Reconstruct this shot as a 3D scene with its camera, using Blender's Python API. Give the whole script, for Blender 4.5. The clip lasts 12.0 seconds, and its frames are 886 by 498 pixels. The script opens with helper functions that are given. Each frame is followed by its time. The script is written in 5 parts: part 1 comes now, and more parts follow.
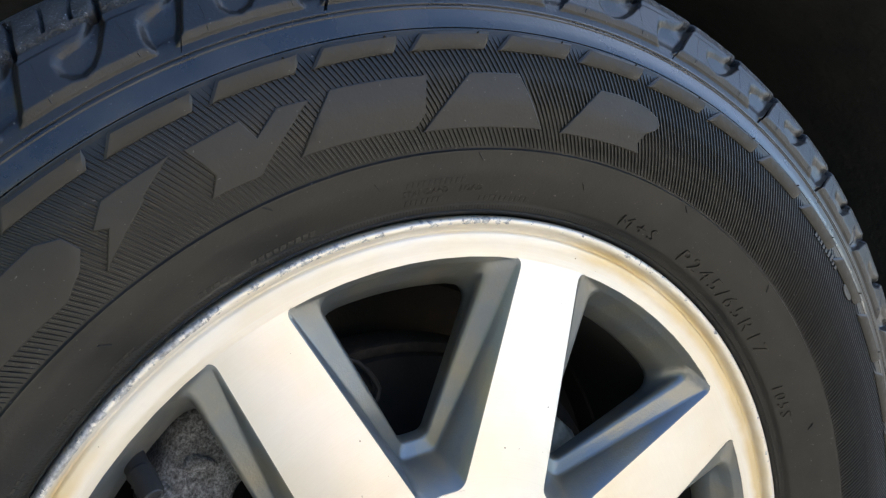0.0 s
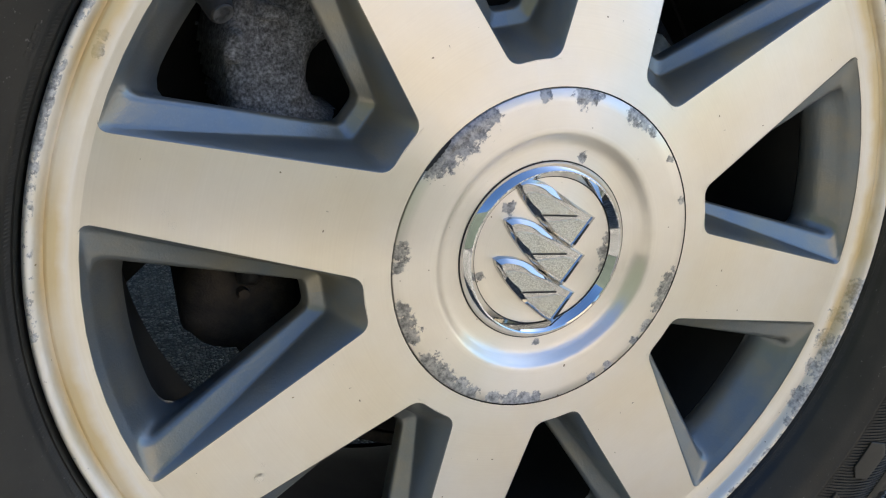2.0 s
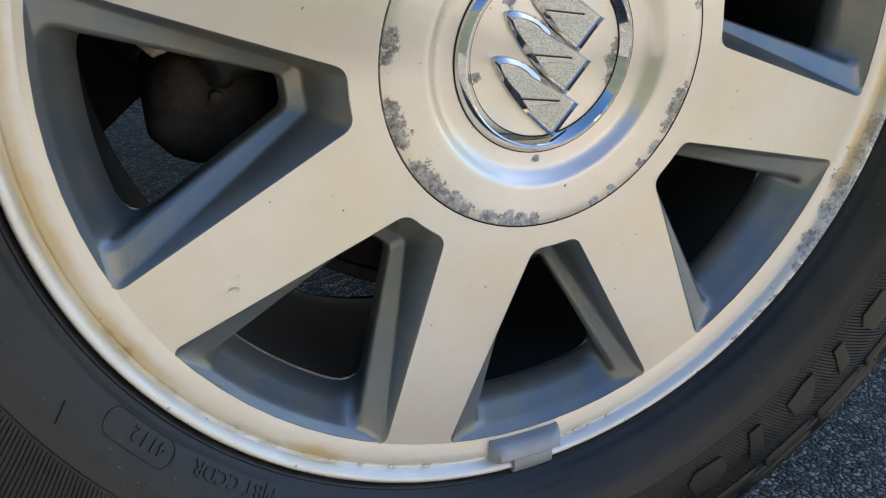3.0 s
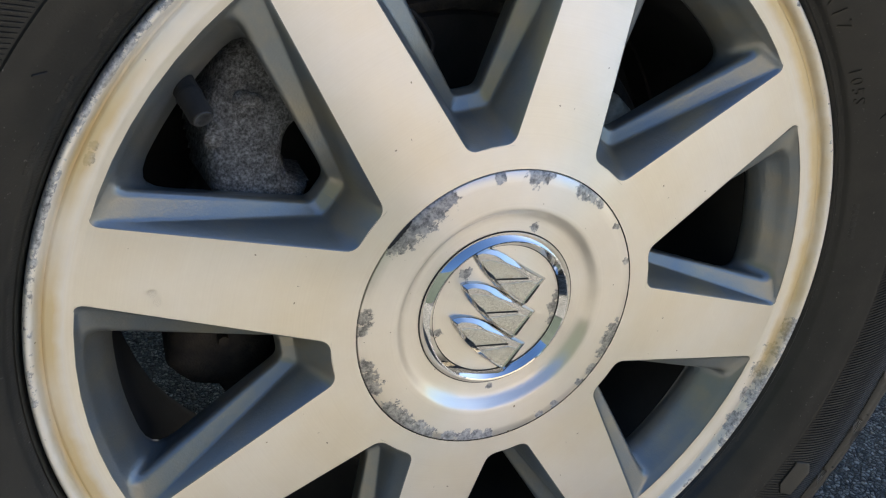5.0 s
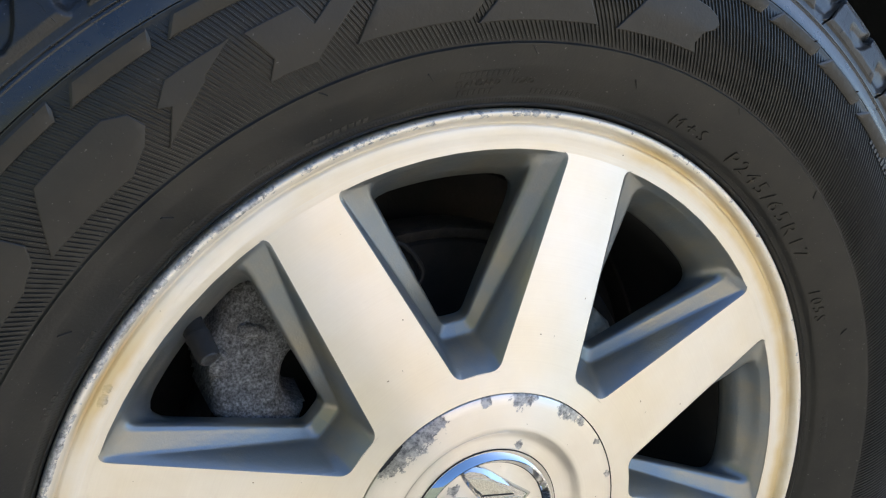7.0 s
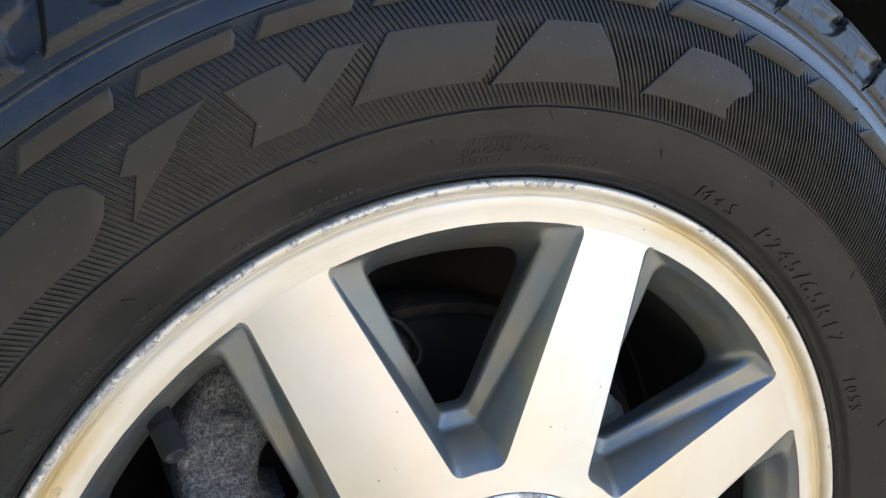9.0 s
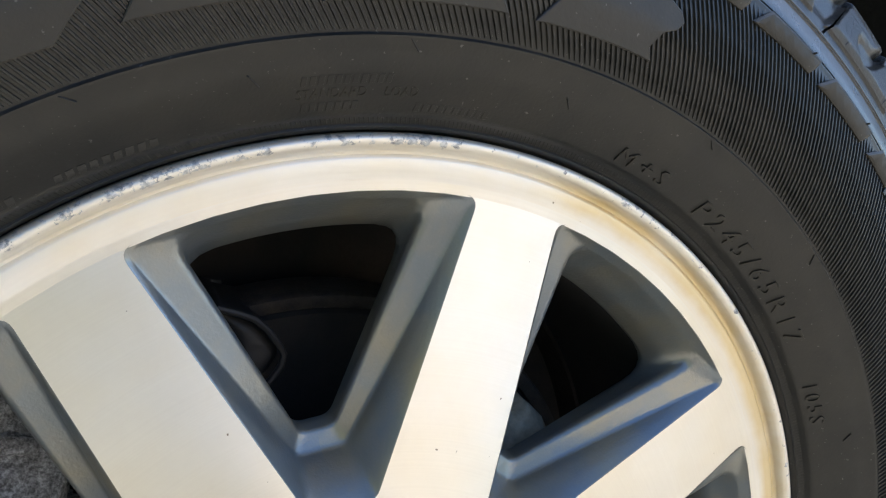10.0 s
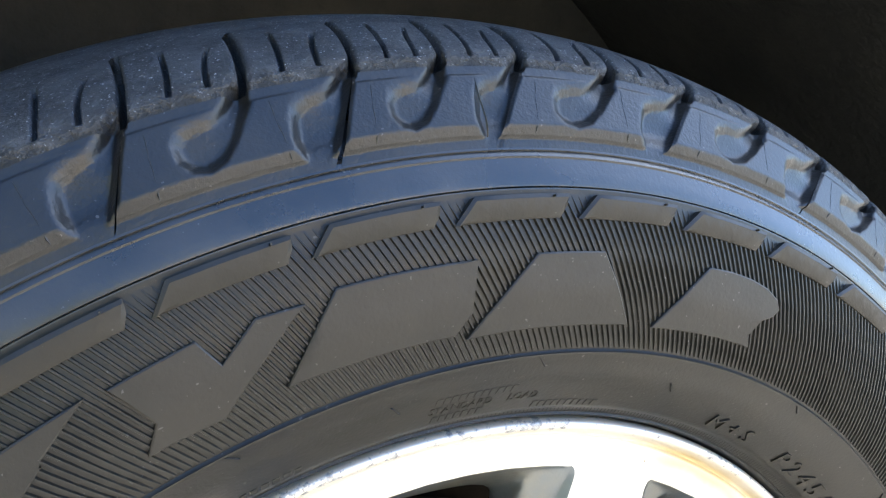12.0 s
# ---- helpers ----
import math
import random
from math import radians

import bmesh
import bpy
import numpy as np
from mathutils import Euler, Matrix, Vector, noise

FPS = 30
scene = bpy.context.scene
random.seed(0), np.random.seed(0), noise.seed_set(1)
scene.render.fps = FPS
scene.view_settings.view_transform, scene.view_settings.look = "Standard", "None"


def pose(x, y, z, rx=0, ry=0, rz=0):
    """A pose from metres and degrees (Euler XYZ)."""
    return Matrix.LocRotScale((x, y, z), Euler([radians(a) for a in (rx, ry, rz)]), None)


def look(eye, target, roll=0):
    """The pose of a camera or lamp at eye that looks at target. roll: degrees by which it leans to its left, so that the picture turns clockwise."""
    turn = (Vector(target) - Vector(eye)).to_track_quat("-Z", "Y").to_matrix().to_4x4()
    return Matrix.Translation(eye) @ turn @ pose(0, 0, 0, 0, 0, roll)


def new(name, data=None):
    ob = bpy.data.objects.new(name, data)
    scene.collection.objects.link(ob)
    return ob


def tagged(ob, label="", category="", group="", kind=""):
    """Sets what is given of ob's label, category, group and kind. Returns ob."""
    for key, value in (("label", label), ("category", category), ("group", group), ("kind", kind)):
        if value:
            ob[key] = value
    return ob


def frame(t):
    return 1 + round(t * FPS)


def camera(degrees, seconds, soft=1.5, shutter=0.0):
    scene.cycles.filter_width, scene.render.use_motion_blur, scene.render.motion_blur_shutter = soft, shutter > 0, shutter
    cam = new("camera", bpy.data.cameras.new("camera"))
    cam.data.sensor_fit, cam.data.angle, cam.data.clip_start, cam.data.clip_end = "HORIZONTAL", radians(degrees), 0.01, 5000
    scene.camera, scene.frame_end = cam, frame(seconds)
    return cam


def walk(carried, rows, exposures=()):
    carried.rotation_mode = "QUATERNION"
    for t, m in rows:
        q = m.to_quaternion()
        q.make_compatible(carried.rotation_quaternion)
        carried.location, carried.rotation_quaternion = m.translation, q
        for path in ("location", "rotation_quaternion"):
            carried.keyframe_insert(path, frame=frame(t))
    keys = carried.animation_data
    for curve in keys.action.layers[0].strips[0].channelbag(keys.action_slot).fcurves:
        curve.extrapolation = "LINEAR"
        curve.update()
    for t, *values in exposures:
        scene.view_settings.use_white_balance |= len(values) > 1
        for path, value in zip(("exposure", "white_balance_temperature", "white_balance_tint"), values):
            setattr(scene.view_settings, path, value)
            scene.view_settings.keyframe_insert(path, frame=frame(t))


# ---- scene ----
import functools

cam = camera(53.87, 12.0, 1.2)
RHO, HUB = 16.0, 0.360  # turn of the wheel on its axle (degrees), height of the hub
ROWS = [
    (0.0, -0.2041, -0.3769, 0.6440, 81.48, 0.05, -27.74),
    (0.5, -0.2070, -0.3655, 0.6152, 80.75, 0.08, -25.37),
    (1.0, -0.2104, -0.3577, 0.5882, 77.61, -0.30, -23.37),
    (1.5, -0.2216, -0.3526, 0.5636, 73.19, -0.10, -23.51),
    (2.0, -0.2102, -0.3604, 0.5138, 69.57, -0.36, -23.41),
    (2.5, -0.2076, -0.3513, 0.4629, 66.14, -0.76, -23.48),
    (2.7, -0.2059, -0.3479, 0.4494, 64.76, -1.08, -23.69),
    (4.3, -0.2054, -0.3706, 0.5348, 64.05, -1.82, -23.81),
    (4.5, -0.2014, -0.3784, 0.5643, 64.56, -1.87, -23.63),
    (5.0, -0.2021, -0.3756, 0.5953, 64.63, -1.89, -23.46),
    (5.5, -0.2023, -0.3720, 0.6180, 66.23, -1.94, -23.52),
    (6.0, -0.2053, -0.3833, 0.6475, 68.38, -2.18, -23.80),
    (6.5, -0.2114, -0.3873, 0.6460, 71.39, -2.24, -23.95),
    (7.0, -0.2084, -0.3865, 0.6505, 73.57, -2.24, -24.04),
    (7.5, -0.2068, -0.3900, 0.6581, 73.86, -2.43, -23.95),
    (7.7, -0.2078, -0.3930, 0.6534, 74.98, -2.02, -23.82),
    (9.3, -0.1755, -0.3139, 0.6539, 76.61, -3.56, -23.82),
    (9.5, -0.1544, -0.2959, 0.6446, 76.27, -3.59, -23.67),
    (10.0, -0.1132, -0.2859, 0.6294, 76.43, -3.59, -25.32),
    (10.5, -0.0959, -0.2850, 0.6206, 76.95, -2.81, -26.71),
    (11.0, -0.1067, -0.2812, 0.6362, 77.24, -2.72, -27.37),
    (11.5, -0.1399, -0.2662, 0.6845, 77.60, -3.83, -27.08),
    (12.0, -0.1618, -0.2527, 0.7145, 79.12, -4.38, -27.42),
]
EXPOSURES = [(0.0, 2.97), (0.5, 2.92), (1.0, 2.6), (1.5, 2.45), (2.0, 2.37), (2.5, 2.35), (4.5, 2.30), (5.5, 2.31), (6.5, 2.65), (7.5, 2.75), (9.5, 2.94), (10.0, 2.83), (10.5, 2.85), (11.0, 2.4), (11.5, 2.85), (12.0, 3.85)]
walk(cam, [(t, pose(x, y, z, rx, ry, rz)) for t, x, y, z, rx, ry, rz in ROWS], EXPOSURES)

# ---- light: shade on this side of the car, open sky, high sun along the side of the car ----
SUN_ELEV, SUN_AZ = 46.0, 80.0      # degrees; azimuth from +y towards +x
world = bpy.data.worlds.new("world")
scene.world = world
world.use_nodes = True
wn = world.node_tree
sky = wn.nodes.new("ShaderNodeTexSky")
sky.sky_type = "NISHITA"
sky.sun_disc = False
sky.sun_elevation = radians(SUN_ELEV)
sky.dust_density = 1.4
sky.ozone_density = 7.0
sky.sun_rotation = radians(SUN_AZ)
wn.nodes["Background"].inputs["Strength"].default_value = 0.052
tint = wn.nodes.new("ShaderNodeMix")        # clear, deep blue air
tint.data_type, tint.blend_type = "RGBA", "MULTIPLY"
tint.inputs[0].default_value = 1.0
tint.inputs[7].default_value = (0.88, 0.98, 1.04, 1)
wn.links.new(sky.outputs[0], tint.inputs[6])
wn.links.new(tint.outputs[2], wn.nodes["Background"].inputs["Color"])
sun = new("sun", bpy.data.lights.new("sun", "SUN"))
sun.data.energy = 5.0
sun.data.angle = radians(0.53)
sun.data.color = (1.0, 0.93, 0.80)
_d = Vector((math.sin(radians(SUN_AZ)) * math.cos(radians(SUN_ELEV)), math.cos(radians(SUN_AZ)) * math.cos(radians(SUN_ELEV)), math.sin(radians(SUN_ELEV))))
sun.matrix_world = look(_d * 20, (0, 0, 0))

# ---- materials ----
def mat(name):
    m = bpy.data.materials.new(name)
    m.use_nodes = True
    return m, m.node_tree.nodes, m.node_tree.links, m.node_tree.nodes["Principled BSDF"]


def node(nodes, kind, **values):
    n = nodes.new(kind)
    for k, v in values.items():
        n.inputs[k.replace("_", " ")].default_value = v
    return n


def coords(nodes, links, scale=1.0):
    tc = nodes.new("ShaderNodeTexCoord")
    mp = nodes.new("ShaderNodeMapping")
    mp.inputs["Scale"].default_value = (scale,) * 3 if not isinstance(scale, tuple) else scale
    links.new(tc.outputs["Object"], mp.inputs["Vector"])
    return mp.outputs["Vector"]


def noise_tex(nodes, links, vec, scale, detail=4.0, rough=0.55):
    n = node(nodes, "ShaderNodeTexNoise", Scale=scale, Detail=detail, Roughness=rough)
    links.new(vec, n.inputs["Vector"])
    return n.outputs["Fac"]


def ramp(nodes, links, fac, stops):
    r = nodes.new("ShaderNodeValToRGB")
    while len(r.color_ramp.elements) < len(stops):
        r.color_ramp.elements.new(0.5)
    for e, (p, c) in zip(r.color_ramp.elements, stops):
        e.position = p
        e.color = (*c, 1) if isinstance(c, tuple) else (c, c, c, 1)
    links.new(fac, r.inputs["Fac"])
    return r.outputs["Color"]


def math_node(nodes, links, op, a, b=None, clamp=False):
    n = nodes.new("ShaderNodeMath")
    n.operation = op
    n.use_clamp = clamp
    for i, v in enumerate((a, b)):
        if v is None:
            continue
        if isinstance(v, (int, float)):
            n.inputs[i].default_value = v
        else:
            links.new(v, n.inputs[i])
    return n.outputs[0]


def mix(nodes, links, fac, a, b):
    n = nodes.new("ShaderNodeMix")
    n.data_type = "RGBA"
    for key, v in ((0, fac), (6, a), (7, b)):
        if isinstance(v, (int, float)):
            n.inputs[key].default_value = v if key == 0 else (v, v, v, 1)
        elif isinstance(v, tuple):
            n.inputs[key].default_value = (*v, 1)
        else:
            links.new(v, n.inputs[key])
    return n.outputs[2]


def bump(nodes, links, p, height, strength, dist):
    b = node(nodes, "ShaderNodeBump", Strength=strength, Distance=dist)
    links.new(height, b.inputs["Height"])
    links.new(b.outputs["Normal"], p.inputs["Normal"])
    return b


def spots_mask(nodes, links, vec, spots, nscale=330.0, wob=0.8):
    """1 inside ragged spots (x, z, radius), 0 outside."""
    total = None
    sep = nodes.new("ShaderNodeSeparateXYZ")
    links.new(vec, sep.inputs[0])
    comb = nodes.new("ShaderNodeCombineXYZ")
    links.new(sep.outputs[0], comb.inputs[0])
    links.new(sep.outputs[2], comb.inputs[1])
    for x, z, r in spots:
        d = nodes.new("ShaderNodeVectorMath")
        d.operation = "DISTANCE"
        links.new(comb.outputs[0], d.inputs[0])
        d.inputs[1].default_value = (x, z, 0)
        v = math_node(nodes, links, "DIVIDE", d.outputs["Value"], r)
        v = math_node(nodes, links, "SUBTRACT", 1.0, v)
        total = v if total is None else math_node(nodes, links, "MAXIMUM", total, v)
    n = noise_tex(nodes, links, vec, nscale, 6.0, 0.7)
    n = math_node(nodes, links, "SUBTRACT", n, 0.5)
    n = math_node(nodes, links, "MULTIPLY", n, wob * 3)
    total = math_node(nodes, links, "MAXIMUM", total, -1.2)
    s = math_node(nodes, links, "ADD", total, n)
    return ramp(nodes, links, s, [(0.24, 0.0), (0.34, 1.0)])


def polar(r, deg):
    return (r * math.cos(radians(deg)), r * math.sin(radians(deg)))


def machined(name, spots, rough=0.3, aniso=0.75, tint=(0.88, 0.845, 0.785), stain=None, grain=1.0, wear=None, coat=(0.4, 0.08), metal=1.0):
    """Lathe-turned, clear-coated aluminium with yellowed lacquer and peeled spots."""
    m, n, l, p = mat(name)
    v = coords(n, l)
    big = noise_tex(n, l, v, 14.0, 3.0)
    fine = noise_tex(n, l, v, 420.0, 3.0)
    base = mix(n, l, ramp(n, l, big, [(0.40, 0.0), (0.72, 1.0)]), tint, (tint[0] * 0.98, tint[1] * 0.94, tint[2] * 0.85))
    sp = spots_mask(n, l, v, spots)
    pit = ramp(n, l, noise_tex(n, l, v, 340.0, 5.0, 0.75), [(0.36, (0.23, 0.23, 0.235)), (0.60, (0.70, 0.69, 0.67))])
    dots = ramp(n, l, noise_tex(n, l, v, 330.0, 1.0), [(0.195, 1.0), (0.21, 0.0)])
    if wear:                                    # lacquer flaked off along a band round the rim
        r0, r1, places = wear
        sx = n.new("ShaderNodeSeparateXYZ")
        l.new(v, sx.inputs[0])
        rr0 = math_node(n, l, "SQRT", math_node(n, l, "ADD", math_node(n, l, "MULTIPLY", sx.outputs[0], sx.outputs[0]), math_node(n, l, "MULTIPLY", sx.outputs[2], sx.outputs[2])))
        band = math_node(n, l, "DIVIDE", math_node(n, l, "ABSOLUTE", math_node(n, l, "SUBTRACT", rr0, (r0 + r1) / 2)), (r1 - r0) / 2)
        band = ramp(n, l, band, [(0.55, 1.0), (1.0, 0.0)])
        total = None
        for a, w, s in places:
            x, z = polar((r0 + r1) / 2, a)
            d = n.new("ShaderNodeVectorMath")
            d.operation = "DISTANCE"
            l.new(v, d.inputs[0])
            d.inputs[1].default_value = (x, -0.005, z)
            q = math_node(n, l, "MULTIPLY", math_node(n, l, "SUBTRACT", 1.0, math_node(n, l, "DIVIDE", d.outputs["Value"], w), True), s)
            total = q if total is None else math_node(n, l, "MAXIMUM", total, q)
        flake = math_node(n, l, "ADD", noise_tex(n, l, v, 210.0, 7.0, 0.72), math_node(n, l, "MULTIPLY", math_node(n, l, "MULTIPLY", total, band), 0.22))
        flake = ramp(n, l, flake, [(0.625, 0.0), (0.655, 1.0)])
        sp = math_node(n, l, "MAXIMUM", sp, math_node(n, l, "MULTIPLY", flake, band))
    col = mix(n, l, sp, base, pit)
    col = mix(n, l, dots, col, (0.25, 0.21, 0.16))
    l.new(col, p.inputs["Base Color"])
    p.inputs["Metallic"].default_value = metal
    rr = mix(n, l, sp, rough, 0.65)
    rr2 = math_node(n, l, "ADD", rr, math_node(n, l, "MULTIPLY", math_node(n, l, "SUBTRACT", fine, 0.5), 0.05))
    l.new(rr2, p.inputs["Roughness"])
    p.inputs["Anisotropic"].default_value = aniso
    p.inputs["Anisotropic Rotation"].default_value = 0.25
    cr = n.new("ShaderNodeVectorMath")          # tangent of the turning rings round the axle
    cr.operation = "CROSS_PRODUCT"
    l.new(v, cr.inputs[0])
    cr.inputs[1].default_value = (0, 1, 0)
    tr = n.new("ShaderNodeVectorTransform")
    tr.vector_type, tr.convert_from, tr.convert_to = "VECTOR", "OBJECT", "WORLD"
    l.new(cr.outputs[0], tr.inputs[0])
    nz = n.new("ShaderNodeVectorMath")
    nz.operation = "NORMALIZE"
    l.new(tr.outputs[0], nz.inputs[0])
    l.new(nz.outputs[0], p.inputs["Tangent"])
    p.inputs["Coat Weight"].default_value = coat[0]
    p.inputs["Coat Roughness"].default_value = coat[1]
    if stain:                                   # yellow-brown lacquer stains in the groove beside the lip
        r0, r1, places = stain
        sx = n.new("ShaderNodeSeparateXYZ")
        l.new(v, sx.inputs[0])
        rr0 = math_node(n, l, "SQRT", math_node(n, l, "ADD", math_node(n, l, "MULTIPLY", sx.outputs[0], sx.outputs[0]), math_node(n, l, "MULTIPLY", sx.outputs[2], sx.outputs[2])))
        wob = math_node(n, l, "MULTIPLY", math_node(n, l, "SUBTRACT", noise_tex(n, l, v, 60.0, 4.0), 0.5), 0.006)
        band = math_node(n, l, "DIVIDE", math_node(n, l, "ABSOLUTE", math_node(n, l, "SUBTRACT", math_node(n, l, "ADD", rr0, wob), (r0 + r1) / 2)), (r1 - r0) / 2)
        band = ramp(n, l, band, [(0.35, 1.0), (1.0, 0.0)])
        total = None
        for a, w in places:
            x, z = polar((r0 + r1) / 2, a)
            d = n.new("ShaderNodeVectorMath")
            d.operation = "DISTANCE"
            l.new(v, d.inputs[0])
            d.inputs[1].default_value = (x, -0.002, z)
            q = math_node(n, l, "SUBTRACT", 1.0, math_node(n, l, "DIVIDE", d.outputs["Value"], w), True)
            total = q if total is None else math_node(n, l, "MAXIMUM", total, q)
        amt = math_node(n, l, "MULTIPLY", band, ramp(n, l, math_node(n, l, "ADD", math_node(n, l, "MULTIPLY", total, 0.7), math_node(n, l, "MULTIPLY", big, 0.3)), [(0.15, 0.05), (0.66, 0.80)]))
        stained = mix(n, l, amt, col, (0.73, 0.56, 0.27))
        l.new(stained, p.inputs["Base Color"])
    # turning grooves: fine rings round the axle
    sep = n.new("ShaderNodeSeparateXYZ")
    l.new(v, sep.inputs[0])
    rad = math_node(n, l, "SQRT", math_node(n, l, "ADD", math_node(n, l, "MULTIPLY", sep.outputs[0], sep.outputs[0]), math_node(n, l, "MULTIPLY", sep.outputs[2], sep.outputs[2])))
    rings = math_node(n, l, "SINE", math_node(n, l, "MULTIPLY", rad, 6000.0))
    line = n.new("ShaderNodeCombineXYZ")
    l.new(math_node(n, l, "MULTIPLY", rad, 900.0), line.inputs[0])
    streak = noise_tex(n, l, line.outputs[0], 1.0, 5.0, 0.7)
    l.new(math_node(n, l, "ADD", rr2, math_node(n, l, "MULTIPLY", math_node(n, l, "SUBTRACT", streak, 0.5), 0.10)), p.inputs["Roughness"])
    worn = math_node(n, l, "ADD", math_node(n, l, "MULTIPLY", streak, 0.6), math_node(n, l, "MULTIPLY", noise_tex(n, l, v, 75.0, 6.0, 0.7), 0.4))
    dull = n.new("ShaderNodeMix")               # fine turning lines and dulled patches
    dull.data_type, dull.blend_type = "RGBA", "MULTIPLY"
    dull.inputs[0].default_value = 1.0
    l.new(p.inputs["Base Color"].links[0].from_socket, dull.inputs[6])
    l.new(ramp(n, l, worn, [(0.36, (0.95, 0.947, 0.943)), (0.62, (1.0, 1.0, 1.0))]), dull.inputs[7])
    l.new(dull.outputs[2], p.inputs["Base Color"])
    hgt = math_node(n, l, "ADD", math_node(n, l, "MULTIPLY", rings, 0.003), math_node(n, l, "MULTIPLY", sp, -1.0))
    hgt = math_node(n, l, "ADD", hgt, math_node(n, l, "MULTIPLY", noise_tex(n, l, v, 45.0, 2.0), 0.06))
    bump(n, l, p, hgt, 0.12 * grain, 0.0006)
    return m


CAP_SPOTS = [(*polar(0.0805, a), r) for a, r in ((131, 0.007), (137, 0.011), (142, 0.012), (147, 0.012), (152, 0.011), (157, 0.007), (110, 0.0045), (95, 0.008), (91, 0.006), (72, 0.007), (67, 0.006), (62, 0.004),
             (-173, 0.007), (-168, 0.005), (-152, 0.006), (-147, 0.007), (-142, 0.008), (-128, 0.008), (-123, 0.009), (-117, 0.008), (-111, 0.007), (-105, 0.006), (-95, 0.006), (-88, 0.008), (-82, 0.008), (-77, 0.006), (-52, 0.004), (-44, 0.004), (-13, 0.006), (-7, 0.008), (-2, 0.008), (-22, 0.005), (-30, 0.004), (48, 0.003), (30, 0.003))]
CAP_SPOTS += [(0.038, -0.004, 0.004), (0.037, 0.005, 0.006), (0.037, 0.012, 0.005), (-0.026, 0.019, 0.005), (-0.032, -0.018, 0.0035), (0.012, -0.049, 0.003), (0.006, 0.051, 0.004)]
RIM_SPOTS = []
_rng = random.Random(4)
for a0, a1, count, big in ((95, 178, 10, 0.0034), (55, 95, 6, 0.0022), (0, 55, 5, 0.0016), (-23, 3, 26, 0.0085), (-45, -22, 6, 0.0032), (-170, -100, 6, 0.0020)):
    for _ in range(count):
        RIM_SPOTS.append((*polar(_rng.uniform(0.2335, 0.2362), _rng.uniform(a0, a1)), big * _rng.uniform(0.35, 1.0)))
RIM_SPOTS += [(*polar(0.2275, -3), 0.007), (*polar(0.2265, -7), 0.008), (*polar(0.2275, -12), 0.007), (*polar(0.2300, -17), 0.006), (*polar(0.2245, 167), 0.0035), (*polar(0.2250, 165.5), 0.003)]
STAINS = (0.2205, 0.2335, ((58, 0.10), (30, 0.09), (78, 0.05), (12, 0.06), (-2, 0.04), (165, 0.05), (-135, 0.05), (-152, 0.07), (-172, 0.05), (45, 0.06), (-105, 0.02)))
M_FACE = machined("machined_aluminium", [(0.3, 0.3, 0.01)], 0.31, 1.0)
M_LIP = machined("machined_lip", RIM_SPOTS, 0.52, 0.0, (0.88, 0.835, 0.76), STAINS, 1.0, (0.2318, 0.2372, ((105, 0.05, 0.7), (125, 0.06, 0.8), (142, 0.07, 1.0), (158, 0.08, 1.0), (175, 0.07, 1.0), (-168, 0.05, 0.6), (75, 0.05, 0.5), (-12, 0.07, 1.1), (-30, 0.06, 0.7))), (0.4, 0.1), 0.72)
M_CAP = machined("machined_cap", CAP_SPOTS, 0.31, 1.0, (0.88, 0.84, 0.78), None, 0.08, None, (1.0, 0.03))

# gunmetal-grey painted pockets
M_POCKET, n, l, p = mat("grey_wheel_paint")
v = coords(n, l)
dirt = noise_tex(n, l, v, 22.0, 5.0)
speck = noise_tex(n, l, v, 900.0, 2.0)
c = mix(n, l, ramp(n, l, dirt, [(0.44, 0.0), (0.74, 1.0)]), (0.200, 0.222, 0.234), (0.310, 0.275, 0.200))
c = mix(n, l, ramp(n, l, speck, [(0.60, 0.0), (0.78, 0.25)]), c, (0.31, 0.31, 0.30))
l.new(c, p.inputs["Base Color"])
p.inputs["Metallic"].default_value = 0.6
p.inputs["Roughness"].default_value = 0.29
p.inputs["Coat Weight"].default_value = 0.3
p.inputs["Coat Roughness"].default_value = 0.22
bump(n, l, p, math_node(n, l, "ADD", speck, math_node(n, l, "MULTIPLY", noise_tex(n, l, v, 260.0, 3.0), 1.2)), 0.22, 0.0005)


def rubber(name, col, dust, rough, spec=0.5, relief=0.16):
    m, n, l, p = mat(name)
    v = coords(n, l)
    a = noise_tex(n, l, v, 30.0, 6.0, 0.6)
    b = noise_tex(n, l, v, 700.0, 3.0)
    c = mix(n, l, ramp(n, l, a, [(0.38, 0.0), (0.70, 1.0)]), col, dust)
    pale = ramp(n, l, noise_tex(n, l, v, 520.0, 2.0), [(0.70, 0.0), (0.76, 0.6)])
    c = mix(n, l, pale, c, (0.16, 0.15, 0.14))
    l.new(c, p.inputs["Base Color"])
    l.new(math_node(n, l, "ADD", math_node(n, l, "MULTIPLY", a, 0.25), rough - 0.12), p.inputs["Roughness"])
    p.inputs["Specular IOR Level"].default_value = spec
    bump(n, l, p, math_node(n, l, "ADD", b, math_node(n, l, "MULTIPLY", a, 2.0)), relief, 0.0006)
    return m


